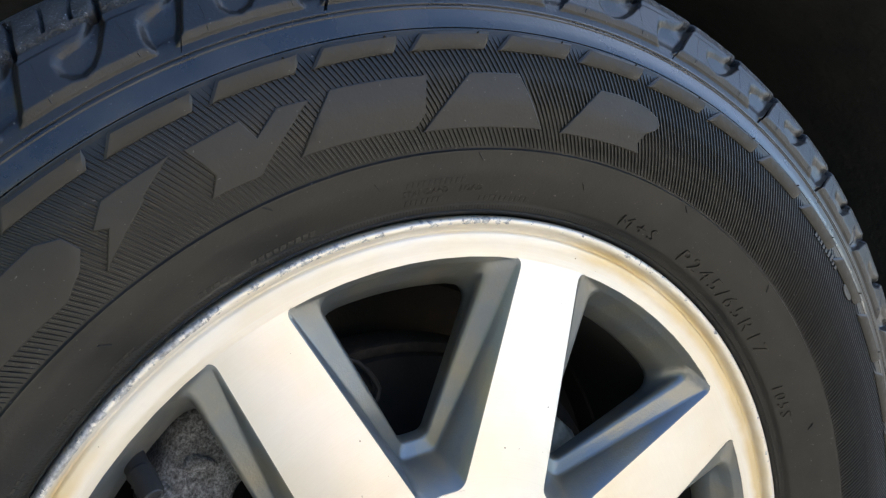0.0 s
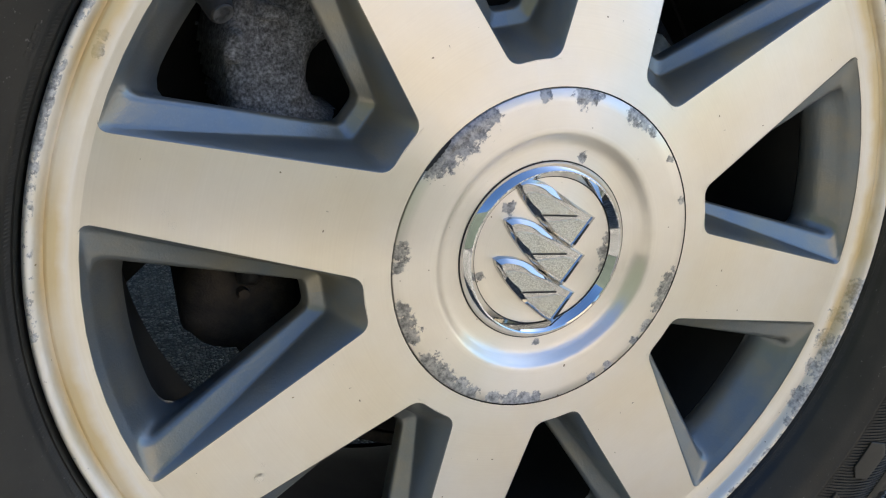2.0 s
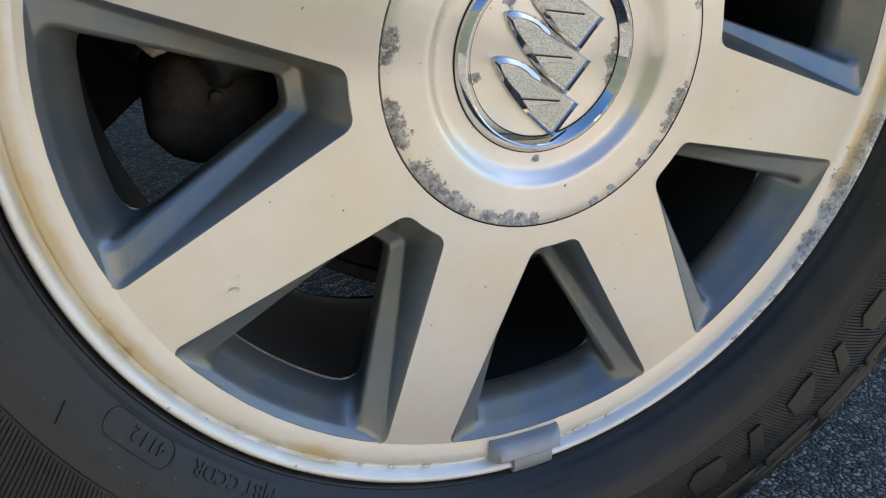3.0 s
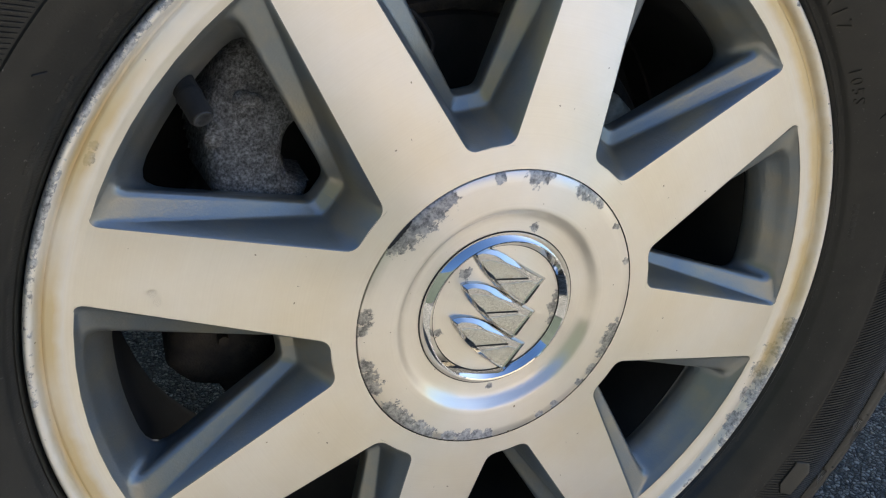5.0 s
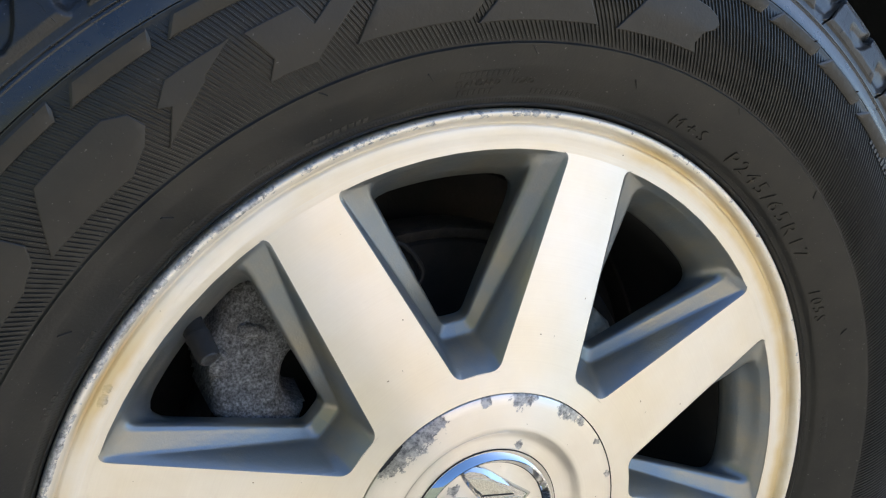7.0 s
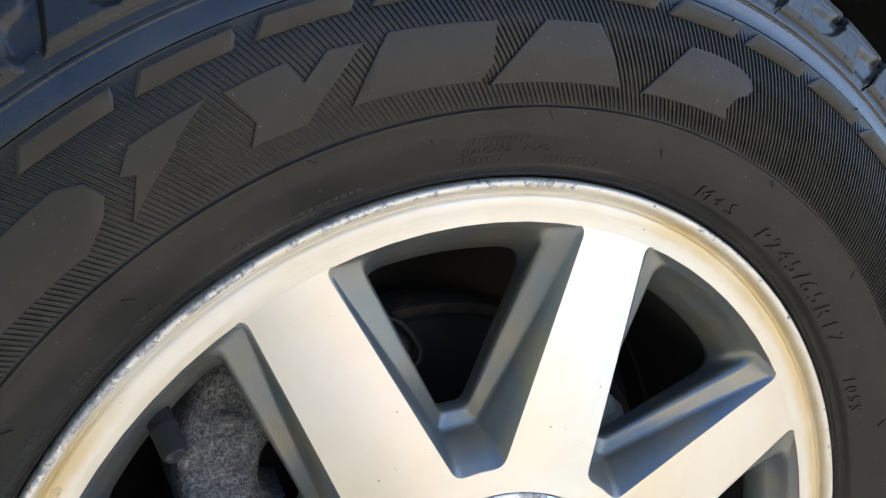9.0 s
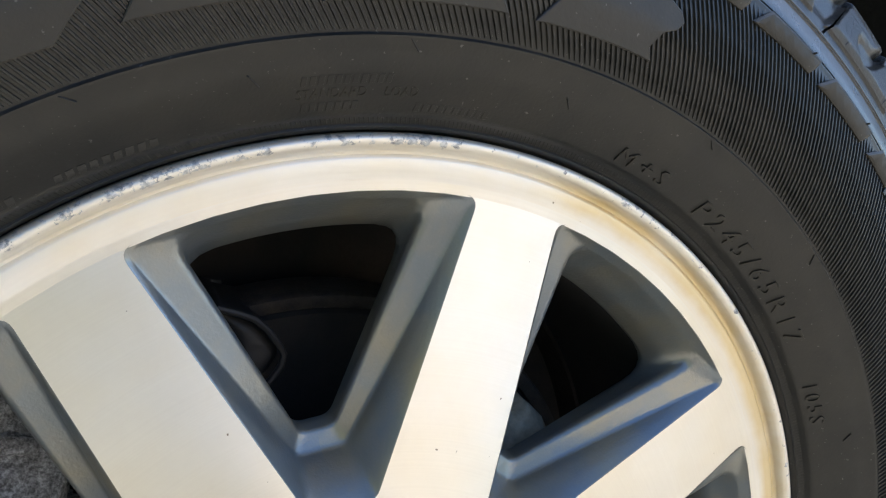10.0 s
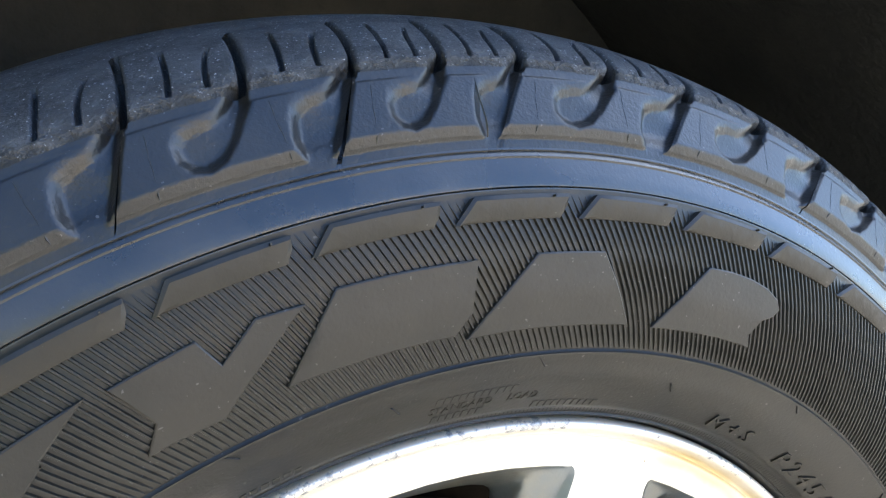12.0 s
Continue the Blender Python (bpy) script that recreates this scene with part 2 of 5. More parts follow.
M_RUBBER = rubber("sidewall_rubber", (0.0096, 0.0094, 0.0080), (0.0230, 0.0202, 0.0150), 0.40, 0.48)
M_RIB = rubber("rib_rubber", (0.0145, 0.0140, 0.0118), (0.0275, 0.0245, 0.0185), 0.44, 0.44)
M_RAISED = rubber("raised_rubber", (0.0190, 0.0170, 0.0126), (0.0330, 0.0278, 0.0198), 0.44, 0.44)
LUG_DARK, LUG_DUST = (0.0090, 0.0086, 0.0076), (0.022, 0.0203, 0.0170)
# lighter, glossier copy of the sidewall rubber; the band's sky sheen put into it
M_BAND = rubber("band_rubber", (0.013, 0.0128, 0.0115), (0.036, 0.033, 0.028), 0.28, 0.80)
M_LUG = rubber("lug_rubber", LUG_DARK, LUG_DUST, 0.37, 0.58, 0.4)

# tread: scuffed, dusty, with pale flecks
M_TREAD, n, l, p = mat("tread_rubber")
v = coords(n, l)
a = noise_tex(n, l, v, 60.0, 6.0, 0.65)
b = noise_tex(n, l, v, 260.0, 6.0, 0.75)
c = mix(n, l, ramp(n, l, a, [(0.35, 0.0), (0.75, 1.0)]), (0.040, 0.040, 0.041), (0.105, 0.105, 0.104))
c = mix(n, l, ramp(n, l, b, [(0.50, 0.0), (0.72, 0.8)]), c, (0.15, 0.15, 0.15))
l.new(c, p.inputs["Base Color"])
grit = noise_tex(n, l, v, 420.0, 5.0, 0.75)
fleck = ramp(n, l, noise_tex(n, l, v, 1150.0, 2.0), [(0.665, 0.0), (0.70, 1.0)])
c = mix(n, l, fleck, c, (0.60, 0.60, 0.60))
sx = n.new("ShaderNodeSeparateXYZ")             # scuffed where it meets the road, smooth below an uneven line
l.new(v, sx.inputs[0])
rad = math_node(n, l, "SQRT", math_node(n, l, "ADD", math_node(n, l, "MULTIPLY", sx.outputs[0], sx.outputs[0]), math_node(n, l, "MULTIPLY", sx.outputs[2], sx.outputs[2])))
rad = math_node(n, l, "ADD", rad, math_node(n, l, "MULTIPLY", math_node(n, l, "SUBTRACT", noise_tex(n, l, v, 130.0, 4.0, 0.65), 0.5), 0.010))
scuffed = ramp(n, l, math_node(n, l, "MULTIPLY", math_node(n, l, "SUBTRACT", rad, 0.360), 100.0), [(0.15, 0.0), (0.50, 1.0)])
c = mix(n, l, scuffed, mix(n, l, ramp(n, l, noise_tex(n, l, v, 30.0, 6.0, 0.6), [(0.38, 0.0), (0.70, 1.0)]), LUG_DARK, LUG_DUST), c)
l.new(c, p.inputs["Base Color"])
l.new(mix(n, l, scuffed, 0.42, 0.52), p.inputs["Roughness"])
bump(n, l, p, math_node(n, l, "ADD", math_node(n, l, "ADD", a, b), math_node(n, l, "MULTIPLY", math_node(n, l, "MULTIPLY", grit, scuffed), 1.6)), 0.8, 0.0018)

# chrome
M_CHROME, n, l, p = mat("chrome")
v = coords(n, l)
p.inputs["Base Color"].default_value = (0.66, 0.66, 0.66, 1)
p.inputs["Metallic"].default_value = 1.0
l.new(math_node(n, l, "MULTIPLY", noise_tex(n, l, v, 120.0), 0.07), p.inputs["Roughness"])

# shield chrome, its colour lowered in place of dark reflections the surroundings lack
M_SHIELD, n, l, p = mat("dimmed_chrome")
v = coords(n, l)
p.inputs["Base Color"].default_value = (0.58, 0.57, 0.55, 1)
p.inputs["Metallic"].default_value = 1.0
l.new(math_node(n, l, "MULTIPLY", noise_tex(n, l, v, 160.0), 0.16), p.inputs["Roughness"])

# stippled silver panels of the emblem
M_GRAIN, n, l, p = mat("grained_silver")
v = coords(n, l)
vor = node(n, "ShaderNodeTexVoronoi", Scale=1700.0)
l.new(v, vor.inputs["Vector"])
c = ramp(n, l, vor.outputs["Distance"], [(0.1, (1.0, 0.95, 0.80)), (0.7, (0.56, 0.50, 0.38))])
l.new(c, p.inputs["Base Color"])
p.inputs["Metallic"].default_value = 0.75
p.inputs["Roughness"].default_value = 0.36
bump(n, l, p, vor.outputs["Distance"], 0.6, 0.0006)


def plain(name, a, b, rough, metal=0.0, scale=40.0, bmp=0.3, dist=0.001):
    m, n, l, p = mat(name)
    v = coords(n, l)
    f = noise_tex(n, l, v, scale, 6.0, 0.65)
    g = noise_tex(n, l, v, scale * 9, 3.0)
    l.new(mix(n, l, ramp(n, l, f, [(0.35, 0.0), (0.68, 1.0)]), a, b), p.inputs["Base Color"])
    p.inputs["Roughness"].default_value = rough
    p.inputs["Metallic"].default_value = metal
    bump(n, l, p, math_node(n, l, "ADD", f, math_node(n, l, "MULTIPLY", g, 0.5)), bmp, dist)
    return m


M_BLACK = plain("black_gap", (0.010, 0.010, 0.010), (0.018, 0.017, 0.016), 0.7)
M_LINER = plain("liner_plastic", (0.006, 0.0062, 0.006), (0.022, 0.020, 0.016), 0.8, 0, 14.0, 0.6, 0.006)
M_CAST = plain("cast_aluminium", (0.24, 0.235, 0.23), (0.66, 0.66, 0.67), 0.6, 0.3, 260.0, 1.0, 0.0022)
_n, _l, _p = M_CAST.node_tree.nodes, M_CAST.node_tree.links, M_CAST.node_tree.nodes["Principled BSDF"]
_v = coords(_n, _l)
_old = _p.inputs["Base Color"].links[0].from_socket
_grain = ramp(_n, _l, noise_tex(_n, _l, _v, 700.0, 4.0, 0.7), [(0.38, (0.25, 0.25, 0.25)), (0.66, (1.0, 1.0, 1.0))])
_mul = _n.new("ShaderNodeMix")
_mul.data_type, _mul.blend_type = "RGBA", "MULTIPLY"
_mul.inputs[0].default_value = 1.0
_l.new(_old, _mul.inputs[6])
_l.new(_grain, _mul.inputs[7])
_l.new(_mul.outputs[2], _p.inputs["Base Color"])
# rusty iron; the shade behind the spokes is put into its colour
M_IRON = plain("shaded_rusty_iron", (0.007, 0.0065, 0.006), (0.018, 0.0135, 0.011), 0.7, 0.2, 40.0, 0.5, 0.002)
# near-black: shade inside the wheel is put into the barrel's colour
M_BARREL = plain("barrel_dark", (0.010, 0.0095, 0.009), (0.024, 0.021, 0.018), 0.8, 0.0, 18.0)
M_LEAD = plain("wheel_weight_coating", (0.36, 0.365, 0.37), (0.46, 0.46, 0.45), 0.5, 0.3, 60.0, 0.4, 0.0006)
M_VALVE = plain("valve_rubber", (0.007, 0.007, 0.007), (0.012, 0.011, 0.010), 0.85, 0, 120.0)
M_TIP = plain("valve_tip_metal", (0.045, 0.045, 0.046), (0.11, 0.11, 0.11), 0.45, 0.4, 200.0)
M_PAD = plain("pad_plate", (0.36, 0.30, 0.21), (0.66, 0.56, 0.40), 0.6, 0.0, 120.0)
M_KNUCKLE = plain("knuckle_iron", (0.018, 0.015, 0.013), (0.060, 0.045, 0.034), 0.75, 0.1, 90.0, 0.6, 0.002)
M_RUST = plain("bracket", (0.010, 0.010, 0.011), (0.026, 0.025, 0.024), 0.6, 0.2, 60.0)
M_BODY = plain("car_paint", (0.30, 0.31, 0.32), (0.33, 0.33, 0.33), 0.3, 0.3, 5.0, 0.02)

M_WATER, n, l, p = mat("water")
p.inputs["Base Color"].default_value = (1, 1, 1, 1)
p.inputs["Transmission Weight"].default_value = 1.0
p.inputs["Roughness"].default_value = 0.02
p.inputs["IOR"].default_value = 1.33

# asphalt: rounded aggregate in a dark binder
M_ASPHALT, n, l, p = mat("asphalt")
v0 = coords(n, l)
warp = node(n, "ShaderNodeTexNoise", Scale=240.0, Detail=3.0)
l.new(v0, warp.inputs["Vector"])
wv = n.new("ShaderNodeVectorMath")
wv.operation = "MULTIPLY_ADD"
l.new(warp.outputs["Color"], wv.inputs[0])
wv.inputs[1].default_value = (0.0035, 0.0035, 0.0035)
l.new(v0, wv.inputs[2])
v = wv.outputs[0]
vor = node(n, "ShaderNodeTexVoronoi", Scale=205.0, Randomness=1.0)
l.new(v, vor.inputs["Vector"])
vd = node(n, "ShaderNodeTexVoronoi", Scale=205.0, Randomness=1.0)
vd.feature = "DISTANCE_TO_EDGE"
l.new(v, vd.inputs["Vector"])
hue = n.new("ShaderNodeSeparateColor")
l.new(vor.outputs["Color"], hue.inputs[0])
stone = ramp(n, l, hue.outputs[0], [(0.0, (0.07, 0.07, 0.071)), (0.4, (0.20, 0.199, 0.195)), (0.75, (0.40, 0.39, 0.37)), (1.0, (0.62, 0.60, 0.56))])
edge = ramp(n, l, vd.outputs["Distance"], [(0.02, 0.0), (0.16, 1.0)])
c = mix(n, l, edge, (0.014, 0.014, 0.015), stone)
l.new(c, p.inputs["Base Color"])
p.inputs["Roughness"].default_value = 0.75
big = noise_tex(n, l, v, 70.0, 5.0)
bump(n, l, p, math_node(n, l, "ADD", ramp(n, l, vd.outputs["Distance"], [(0.0, 0.0), (0.35, 1.0)]), big), 1.0, 0.004)
M_TARMAC = plain("tarmac", (0.040, 0.039, 0.042), (0.070, 0.067, 0.071), 0.55, 0, 9.0, 0.3, 0.002)
# unseen backdrop walls, one warm and one dark, for reflections and bounce
M_BACKDROP_WARM = plain("backdrop_beige", (0.46, 0.385, 0.28), (0.54, 0.455, 0.34), 0.9, 0, 1.5, 0.1)
M_BACKDROP_DARK = plain("backdrop_green", (0.026, 0.036, 0.028), (0.038, 0.050, 0.038), 0.85, 0, 2.5, 0.2)

# ---- mesh helpers ----
WHEEL = pose(0, 0, HUB, 0, RHO, 0)


def mesh(name, verts, faces, material, smooth=True, sharp=35.0, outward=False):
    me = bpy.data.meshes.new(name)
    me.from_pydata([tuple(v) for v in verts], [], faces)
    for m in material if isinstance(material, (list, tuple)) else [material]:
        me.materials.append(m)
    me.validate()
    bm = bmesh.new()
    bm.from_mesh(me)
    bmesh.ops.remove_doubles(bm, verts=bm.verts, dist=1e-6)
    bmesh.ops.recalc_face_normals(bm, faces=bm.faces)
    if outward and sum(f.normal.y * f.calc_area() for f in bm.faces) > 0:
        bmesh.ops.reverse_faces(bm, faces=bm.faces)
    for f in bm.faces:
        f.smooth = smooth
    for e in bm.edges:
        if len(e.link_faces) == 2 and e.calc_face_angle(0) > radians(sharp):
            e.smooth = False
    bm.to_mesh(me)
    bm.free()
    return me


def part(name, me, parent, label="", m=None):
    ob = new(name, me)
    ob.parent = parent
    if m is not None:
        ob.matrix_local = m
    if label:
        tagged(ob, label)
    return ob


def thing(name, label, category, m=None, group="", kind=""):
    ob = new(name)
    ob.empty_display_size = 0.05
    if m is not None:
        ob.matrix_world = m
    return tagged(ob, label, category, group, kind)


def P(r, deg, y):
    return (r * math.cos(radians(deg)), y, r * math.sin(radians(deg)))


def revolve(profile, steps=192, closed=False, start=0.0, sweep=360.0):
    """Verts and faces of (r, y) turned round the wheel's axle."""
    full = abs(sweep - 360) < 1e-6
    rows = steps if full else steps + 1
    verts = [P(r, start + sweep * i / steps, y) for i in range(rows) for r, y in profile]
    k, faces = len(profile), []
    for i in range(steps):
        a, b = i * k, ((i + 1) % rows) * k
        for j in range(k if closed else k - 1):
            q = (j + 1) % k
            faces.append((a + j, b + j, b + q, a + q))
    return verts, faces


def box_bm(size, bevel=0.0, segs=2):
    bm = bmesh.new()
    bmesh.ops.create_cube(bm, size=1.0)
    bmesh.ops.scale(bm, vec=size, verts=bm.verts)
    if bevel:
        bmesh.ops.bevel(bm, geom=bm.edges[:], offset=bevel, segments=segs, affect="EDGES", profile=0.5)
    return bm


def from_bm(name, bm, material, smooth=True):
    me = bpy.data.meshes.new(name)
    for f in bm.faces:
        f.smooth = smooth
    bm.to_mesh(me)
    bm.free()
    me.materials.append(material)
    return me


def tube(points, radius, sides=12, cap=True):
    """Verts and faces of a round bar along points; radius may be a list."""
    pts = [Vector(q) for q in points]
    rad = radius if isinstance(radius, (list, tuple)) else [radius] * len(pts)
    verts, faces = [], []
    for i, q in enumerate(pts):
        d = (pts[min(i + 1, len(pts) - 1)] - pts[max(i - 1, 0)]).normalized()
        u = d.orthogonal().normalized() if i == 0 else (u - d * u.dot(d)).normalized()
        w = d.cross(u)
        for k in range(sides):
            t = 2 * math.pi * k / sides
            verts.append(q + (u * math.cos(t) + w * math.sin(t)) * rad[i])
    for i in range(len(pts) - 1):
        for k in range(sides):
            a, b = i * sides + k, i * sides + (k + 1) % sides
            faces.append((a, b, b + sides, a + sides))
    if cap:
        faces.append(tuple(range(sides))[::-1])
        faces.append(tuple((len(pts) - 1) * sides + k for k in range(sides)))
    return verts, faces


# ---- ground, car body, unseen backdrop walls ----
def ground():
    verts, faces = [], []
    xs = [-600, -60, -8, -2, -1, 0, 1, 2, 8, 60, 600]
    for x in xs:
        for y in xs:
            verts.append((x, y, 0))
    k = len(xs)
    for i in range(k - 1):
        for j in range(k - 1):
            faces.append((i * k + j, (i + 1) * k + j, (i + 1) * k + j + 1, i * k + j + 1))
    ob = new("ground", mesh("ground", verts, faces, M_ASPHALT))
    return tagged(ob, "grey asphalt with rounded aggregate under the wheel", "ground", kind="structure")


ground()


def road():
    """Unseen smoother, darker tarmac, a step and a half in front of the wheel; added to dull what the spokes reflect.
    """
    verts, faces = [], []
    xs, ys = [-60, -8, -2, 0.0, 0.80], [-60, -20, -8, -3, -1.45]
    for x in xs:
        for y in ys:
            verts.append((x, y, 0.004))
    k = len(ys)
    for i in range(len(xs) - 1):
        for j in range(k - 1):
            faces.append((i * k + j, (i + 1) * k + j, (i + 1) * k + j + 1, i * k + j + 1))
    ob = new("road", mesh("road", verts, faces, M_TARMAC))
    tagged(ob, "smooth dark grey tarmac in front of the car, unseen, added to dull reflections", "road", kind="structure")


road()

ARCH_R, ARCH_Y, BODY_Y = 0.57, -0.0080, 0.42


def car_body():
    """Unseen plain shell, added to shade the wheel: side skin with the wheel arch cut through it, roof, floor and far
    side.
    """
    verts, faces = [], []
    steps = 40
    z0 = 0.24 - HUB
    a0 = math.degrees(math.asin(z0 / ARCH_R))
    arc = [(ARCH_R * math.cos(radians(a)), ARCH_R * math.sin(radians(a))) for a in [a0 + (180 - 2 * a0) * i / steps for i in range(steps + 1)]]
    far, TOP = [], 0.70
    for i in range(steps + 1):
        t = i / steps
        if t < 0.25:
            far.append((1.1, z0 + (TOP - z0) * t / 0.25))
        elif t < 0.75:
            far.append((1.1 - 4.4 * (t - 0.25) / 0.5, TOP))
        else:
            far.append((-3.3, TOP - (TOP - z0) * (t - 0.75) / 0.25))
    for (x, z), (u, w) in zip(arc, far):
        verts += [(x, ARCH_Y, z + HUB), (u, ARCH_Y, w + HUB), (x, ARCH_Y + 0.012, z + HUB), (u, ARCH_Y + 1.75, w + HUB)]
    for i in range(steps):
        a, b = i * 4, i * 4 + 4
        faces += [(a, b, b + 1, a + 1), (a, a + 2, b + 2, b), (a + 1, b + 1, b + 3, a + 3)]
    # far side and underfloor close the shell
    n0 = len(verts)
    for x in (1.1, -3.3):
        verts += [(x, ARCH_Y + 1.75, 0.24), (x, ARCH_Y + 1.75, HUB + 0.70), (x, BODY_Y + 0.06, 0.27), (x, ARCH_Y + 1.75, 0.27)]
    faces += [(n0, n0 + 1, n0 + 5, n0 + 4), (n0 + 2, n0 + 3, n0 + 7, n0 + 6)]
    for x in (1.1, -3.3):
        n0 = len(verts)
        verts += [(x, ARCH_Y, 0.24), (x, ARCH_Y + 1.75, 0.24), (x, ARCH_Y + 1.75, HUB + 0.70), (x, ARCH_Y, HUB + 0.70)]
        faces.append((n0, n0 + 1, n0 + 2, n0 + 3))
    for x0, x1 in ((1.1, 0.53), (-0.53, -3.3)):
        n0 = len(verts)
        verts += [(x0, ARCH_Y + 0.01, 0.245), (x1, ARCH_Y + 0.01, 0.245), (x1, BODY_Y + 0.07, 0.265), (x0, BODY_Y + 0.07, 0.265)]
        faces.append((n0, n0 + 1, n0 + 2, n0 + 3))
    ob = new("car_body", mesh("car_body", verts, faces, M_BODY))
    tagged(ob, "plain grey car body panel above the wheel arch", "car body", kind="structure")
    verts, faces = revolve([(ARCH_R - 0.004, ARCH_Y + 0.004), (ARCH_R - 0.03, 0.03), (ARCH_R - 0.035, 0.16), (ARCH_R - 0.035, BODY_Y), (0.10, BODY_Y + 0.004), (0.09, BODY_Y + 0.05)], 72, start=-14 + RHO, sweep=208)
    v2, f2 = revolve([(0.535, BODY_Y), (0.17, BODY_Y + 0.004), (0.16, BODY_Y + 0.05)], 12, start=194 + RHO, sweep=26)
    faces += [tuple(i + len(verts) for i in f) for f in f2]
    verts += v2
    ob = new("wheel_arch_liner", mesh("wheel_arch_liner", verts, faces, M_LINER))
    ob.matrix_world = WHEEL
    tagged(ob, "dirty black plastic wheel arch liner over the tyre", "arch liner", kind="structure")


car_body()


def backdrops():
    """Low unseen walls in front of the wheel, added for its warm and dark reflections."""
    for name, x, y, turn, size, material, label in (
            ("backdrop", 4.6, -9.05, -20, (9.6, 0.4, 2.6), M_BACKDROP_WARM, "plain beige backdrop wall, unseen, added for warm reflections"),
            ("backdrop", -2.75, -3.4, -59.6, (9.3, 0.2, 2.7), M_BACKDROP_DARK, "plain dark green backdrop wall, unseen, added to darken reflections")):
        ob = new(name, from_bm(name, box_bm(size, 0.02, 1), material, False))
        ob.matrix_world = pose(x, y, size[2] / 2, 0, 0, turn)
        tagged(ob, label, "wall", kind="structure")


backdrops()

# ---- wheel ----
NW = 8
RO, RI, HO, HI = 0.2156, 0.0975, 17.2, 7.35   # window outline on the machined face: radii and half angles


def face_y(r):
    return -0.0085 * (RO - r) / (RO - RI)


def window_half(ro, ho, ri, hi, yo, yi, co, ci):
    """Half a window outline in (r, angle, y), from the middle of its outer arc to the middle of its inner edge."""
    def at(r, a):
        return Vector((r * math.cos(radians(a)), r * math.sin(radians(a))))
    corner_o, corner_i = at(ro, ho), at(ri, hi)
    side = (corner_i - corner_o)
    ln = side.length
    side.normalize()
    ao = math.degrees(co / ro)
    s0, s1 = at(ro, ho - ao), corner_o + side * co
    pts = [at(ro, (ho - ao) * k / 16) for k in range(16)]
    for k in range(6):
        t = k / 5
        pts.append(s0 * (1 - t) ** 2 + corner_o * 2 * t * (1 - t) + s1 * t * t)
    e0 = corner_i - side * ci
    for k in range(1, 9):
        pts.append(s1.lerp(e0, k / 9))
    mid = at(ri * math.cos(radians(hi)), 0)
    inn = (mid - corner_i).normalized()
    e1 = corner_i + inn * ci
    for k in range(6):
        t = k / 5
        pts.append(e0 * (1 - t) ** 2 + corner_i * 2 * t * (1 - t) + e1 * t * t)
    pts.append(e1.lerp(mid, 0.5))
    pts.append(mid)
    out = []
    for q in pts:
        r = q.length
        out.append((r, math.degrees(math.atan2(q.y, q.x)), yo + (yi - yo) * max(0.0, min(1.0, (ro - r) / (ro - ri)))))
    return out


LOOPS = [
    window_half(RO + 0.0006, HO + 0.28, RI - 0.0004, HI + 0.2, -0.0001, -0.0086, 0.006, 0.005),                       # edge of the machined face
    window_half(RO, HO, RI + 0.0002, HI - 0.05, 0.0004, -0.0080, 0.006, 0.005),
    window_half(0.2153, 17.05, 0.1090, 5.58, 0.0004, 0.0148, 0.006, 0.0035),        # wedge facet, down to the crease
    window_half(0.2150, 16.85, 0.1098, 5.40, 0.0008, 0.0168, 0.006, 0.0035),
    window_half(0.2145, 16.45, 0.1110, 5.15, 0.0014, 0.0178, 0.0065, 0.0035),
    window_half(0.2124, 13.9, 0.1160, 3.80, 0.0042, 0.0192, 0.008, 0.0035),          # ledge
    window_half(0.2115, 13.25, 0.1167, 3.58, 0.0052, 0.0197, 0.0085, 0.0035),
    window_half(0.2102, 12.75, 0.1174, 3.42, 0.0080, 0.0209, 0.009, 0.0035),
    window_half(0.2048, 13.10, 0.1180, 3.50, 0.0150, 0.0230, 0.012, 0.0038),
    window_half(0.1978, 13.55, 0.1188, 3.60, 0.0245, 0.0252, 0.0160, 0.0042),        # opening
    window_half(0.1981, 13.65, 0.1184, 3.70, 0.0290, 0.0282, 0.0160, 0.0042),
    window_half(0.1995, 14.2, 0.1156, 4.75, 0.0310, 0.0292, 0.0160, 0.0042),
]


def spoke_mesh():
    """One spoke about angle 0: machined face, and the halves of the pockets on both its sides."""
    verts, faces, mats = [], [], []
    k = len(LOOPS[0])
    for side in (1, -1):
        base = len(verts)
        for loop in LOOPS:
            for r, a, y in loop:
                verts.append(P(r, side * (22.5 - a), y))
        for j in range(len(LOOPS) - 1):
            for i in range(k - 1):
                a, b = base + j * k + i, base + (j + 1) * k + i
                faces.append((a, a + 1, b + 1, b))
                mats.append(1)
    # face: strips between the two outlines, then the hub ring and the outer band
    for i in range(k - 1):
        n0 = len(verts)
        cols = 6
        for j in (i, i + 1):
            r, a, y = LOOPS[0][j]
            for c in range(cols + 1):
                verts.append(P(r, (22.5 - a) * (1 - 2 * c / cols), face_y(r)))
        for c in range(cols):
            faces.append((n0 + c, n0 + c + 1, n0 + cols + 2 + c, n0 + cols + 1 + c))
            mats.append(0)
    return verts, faces, mats


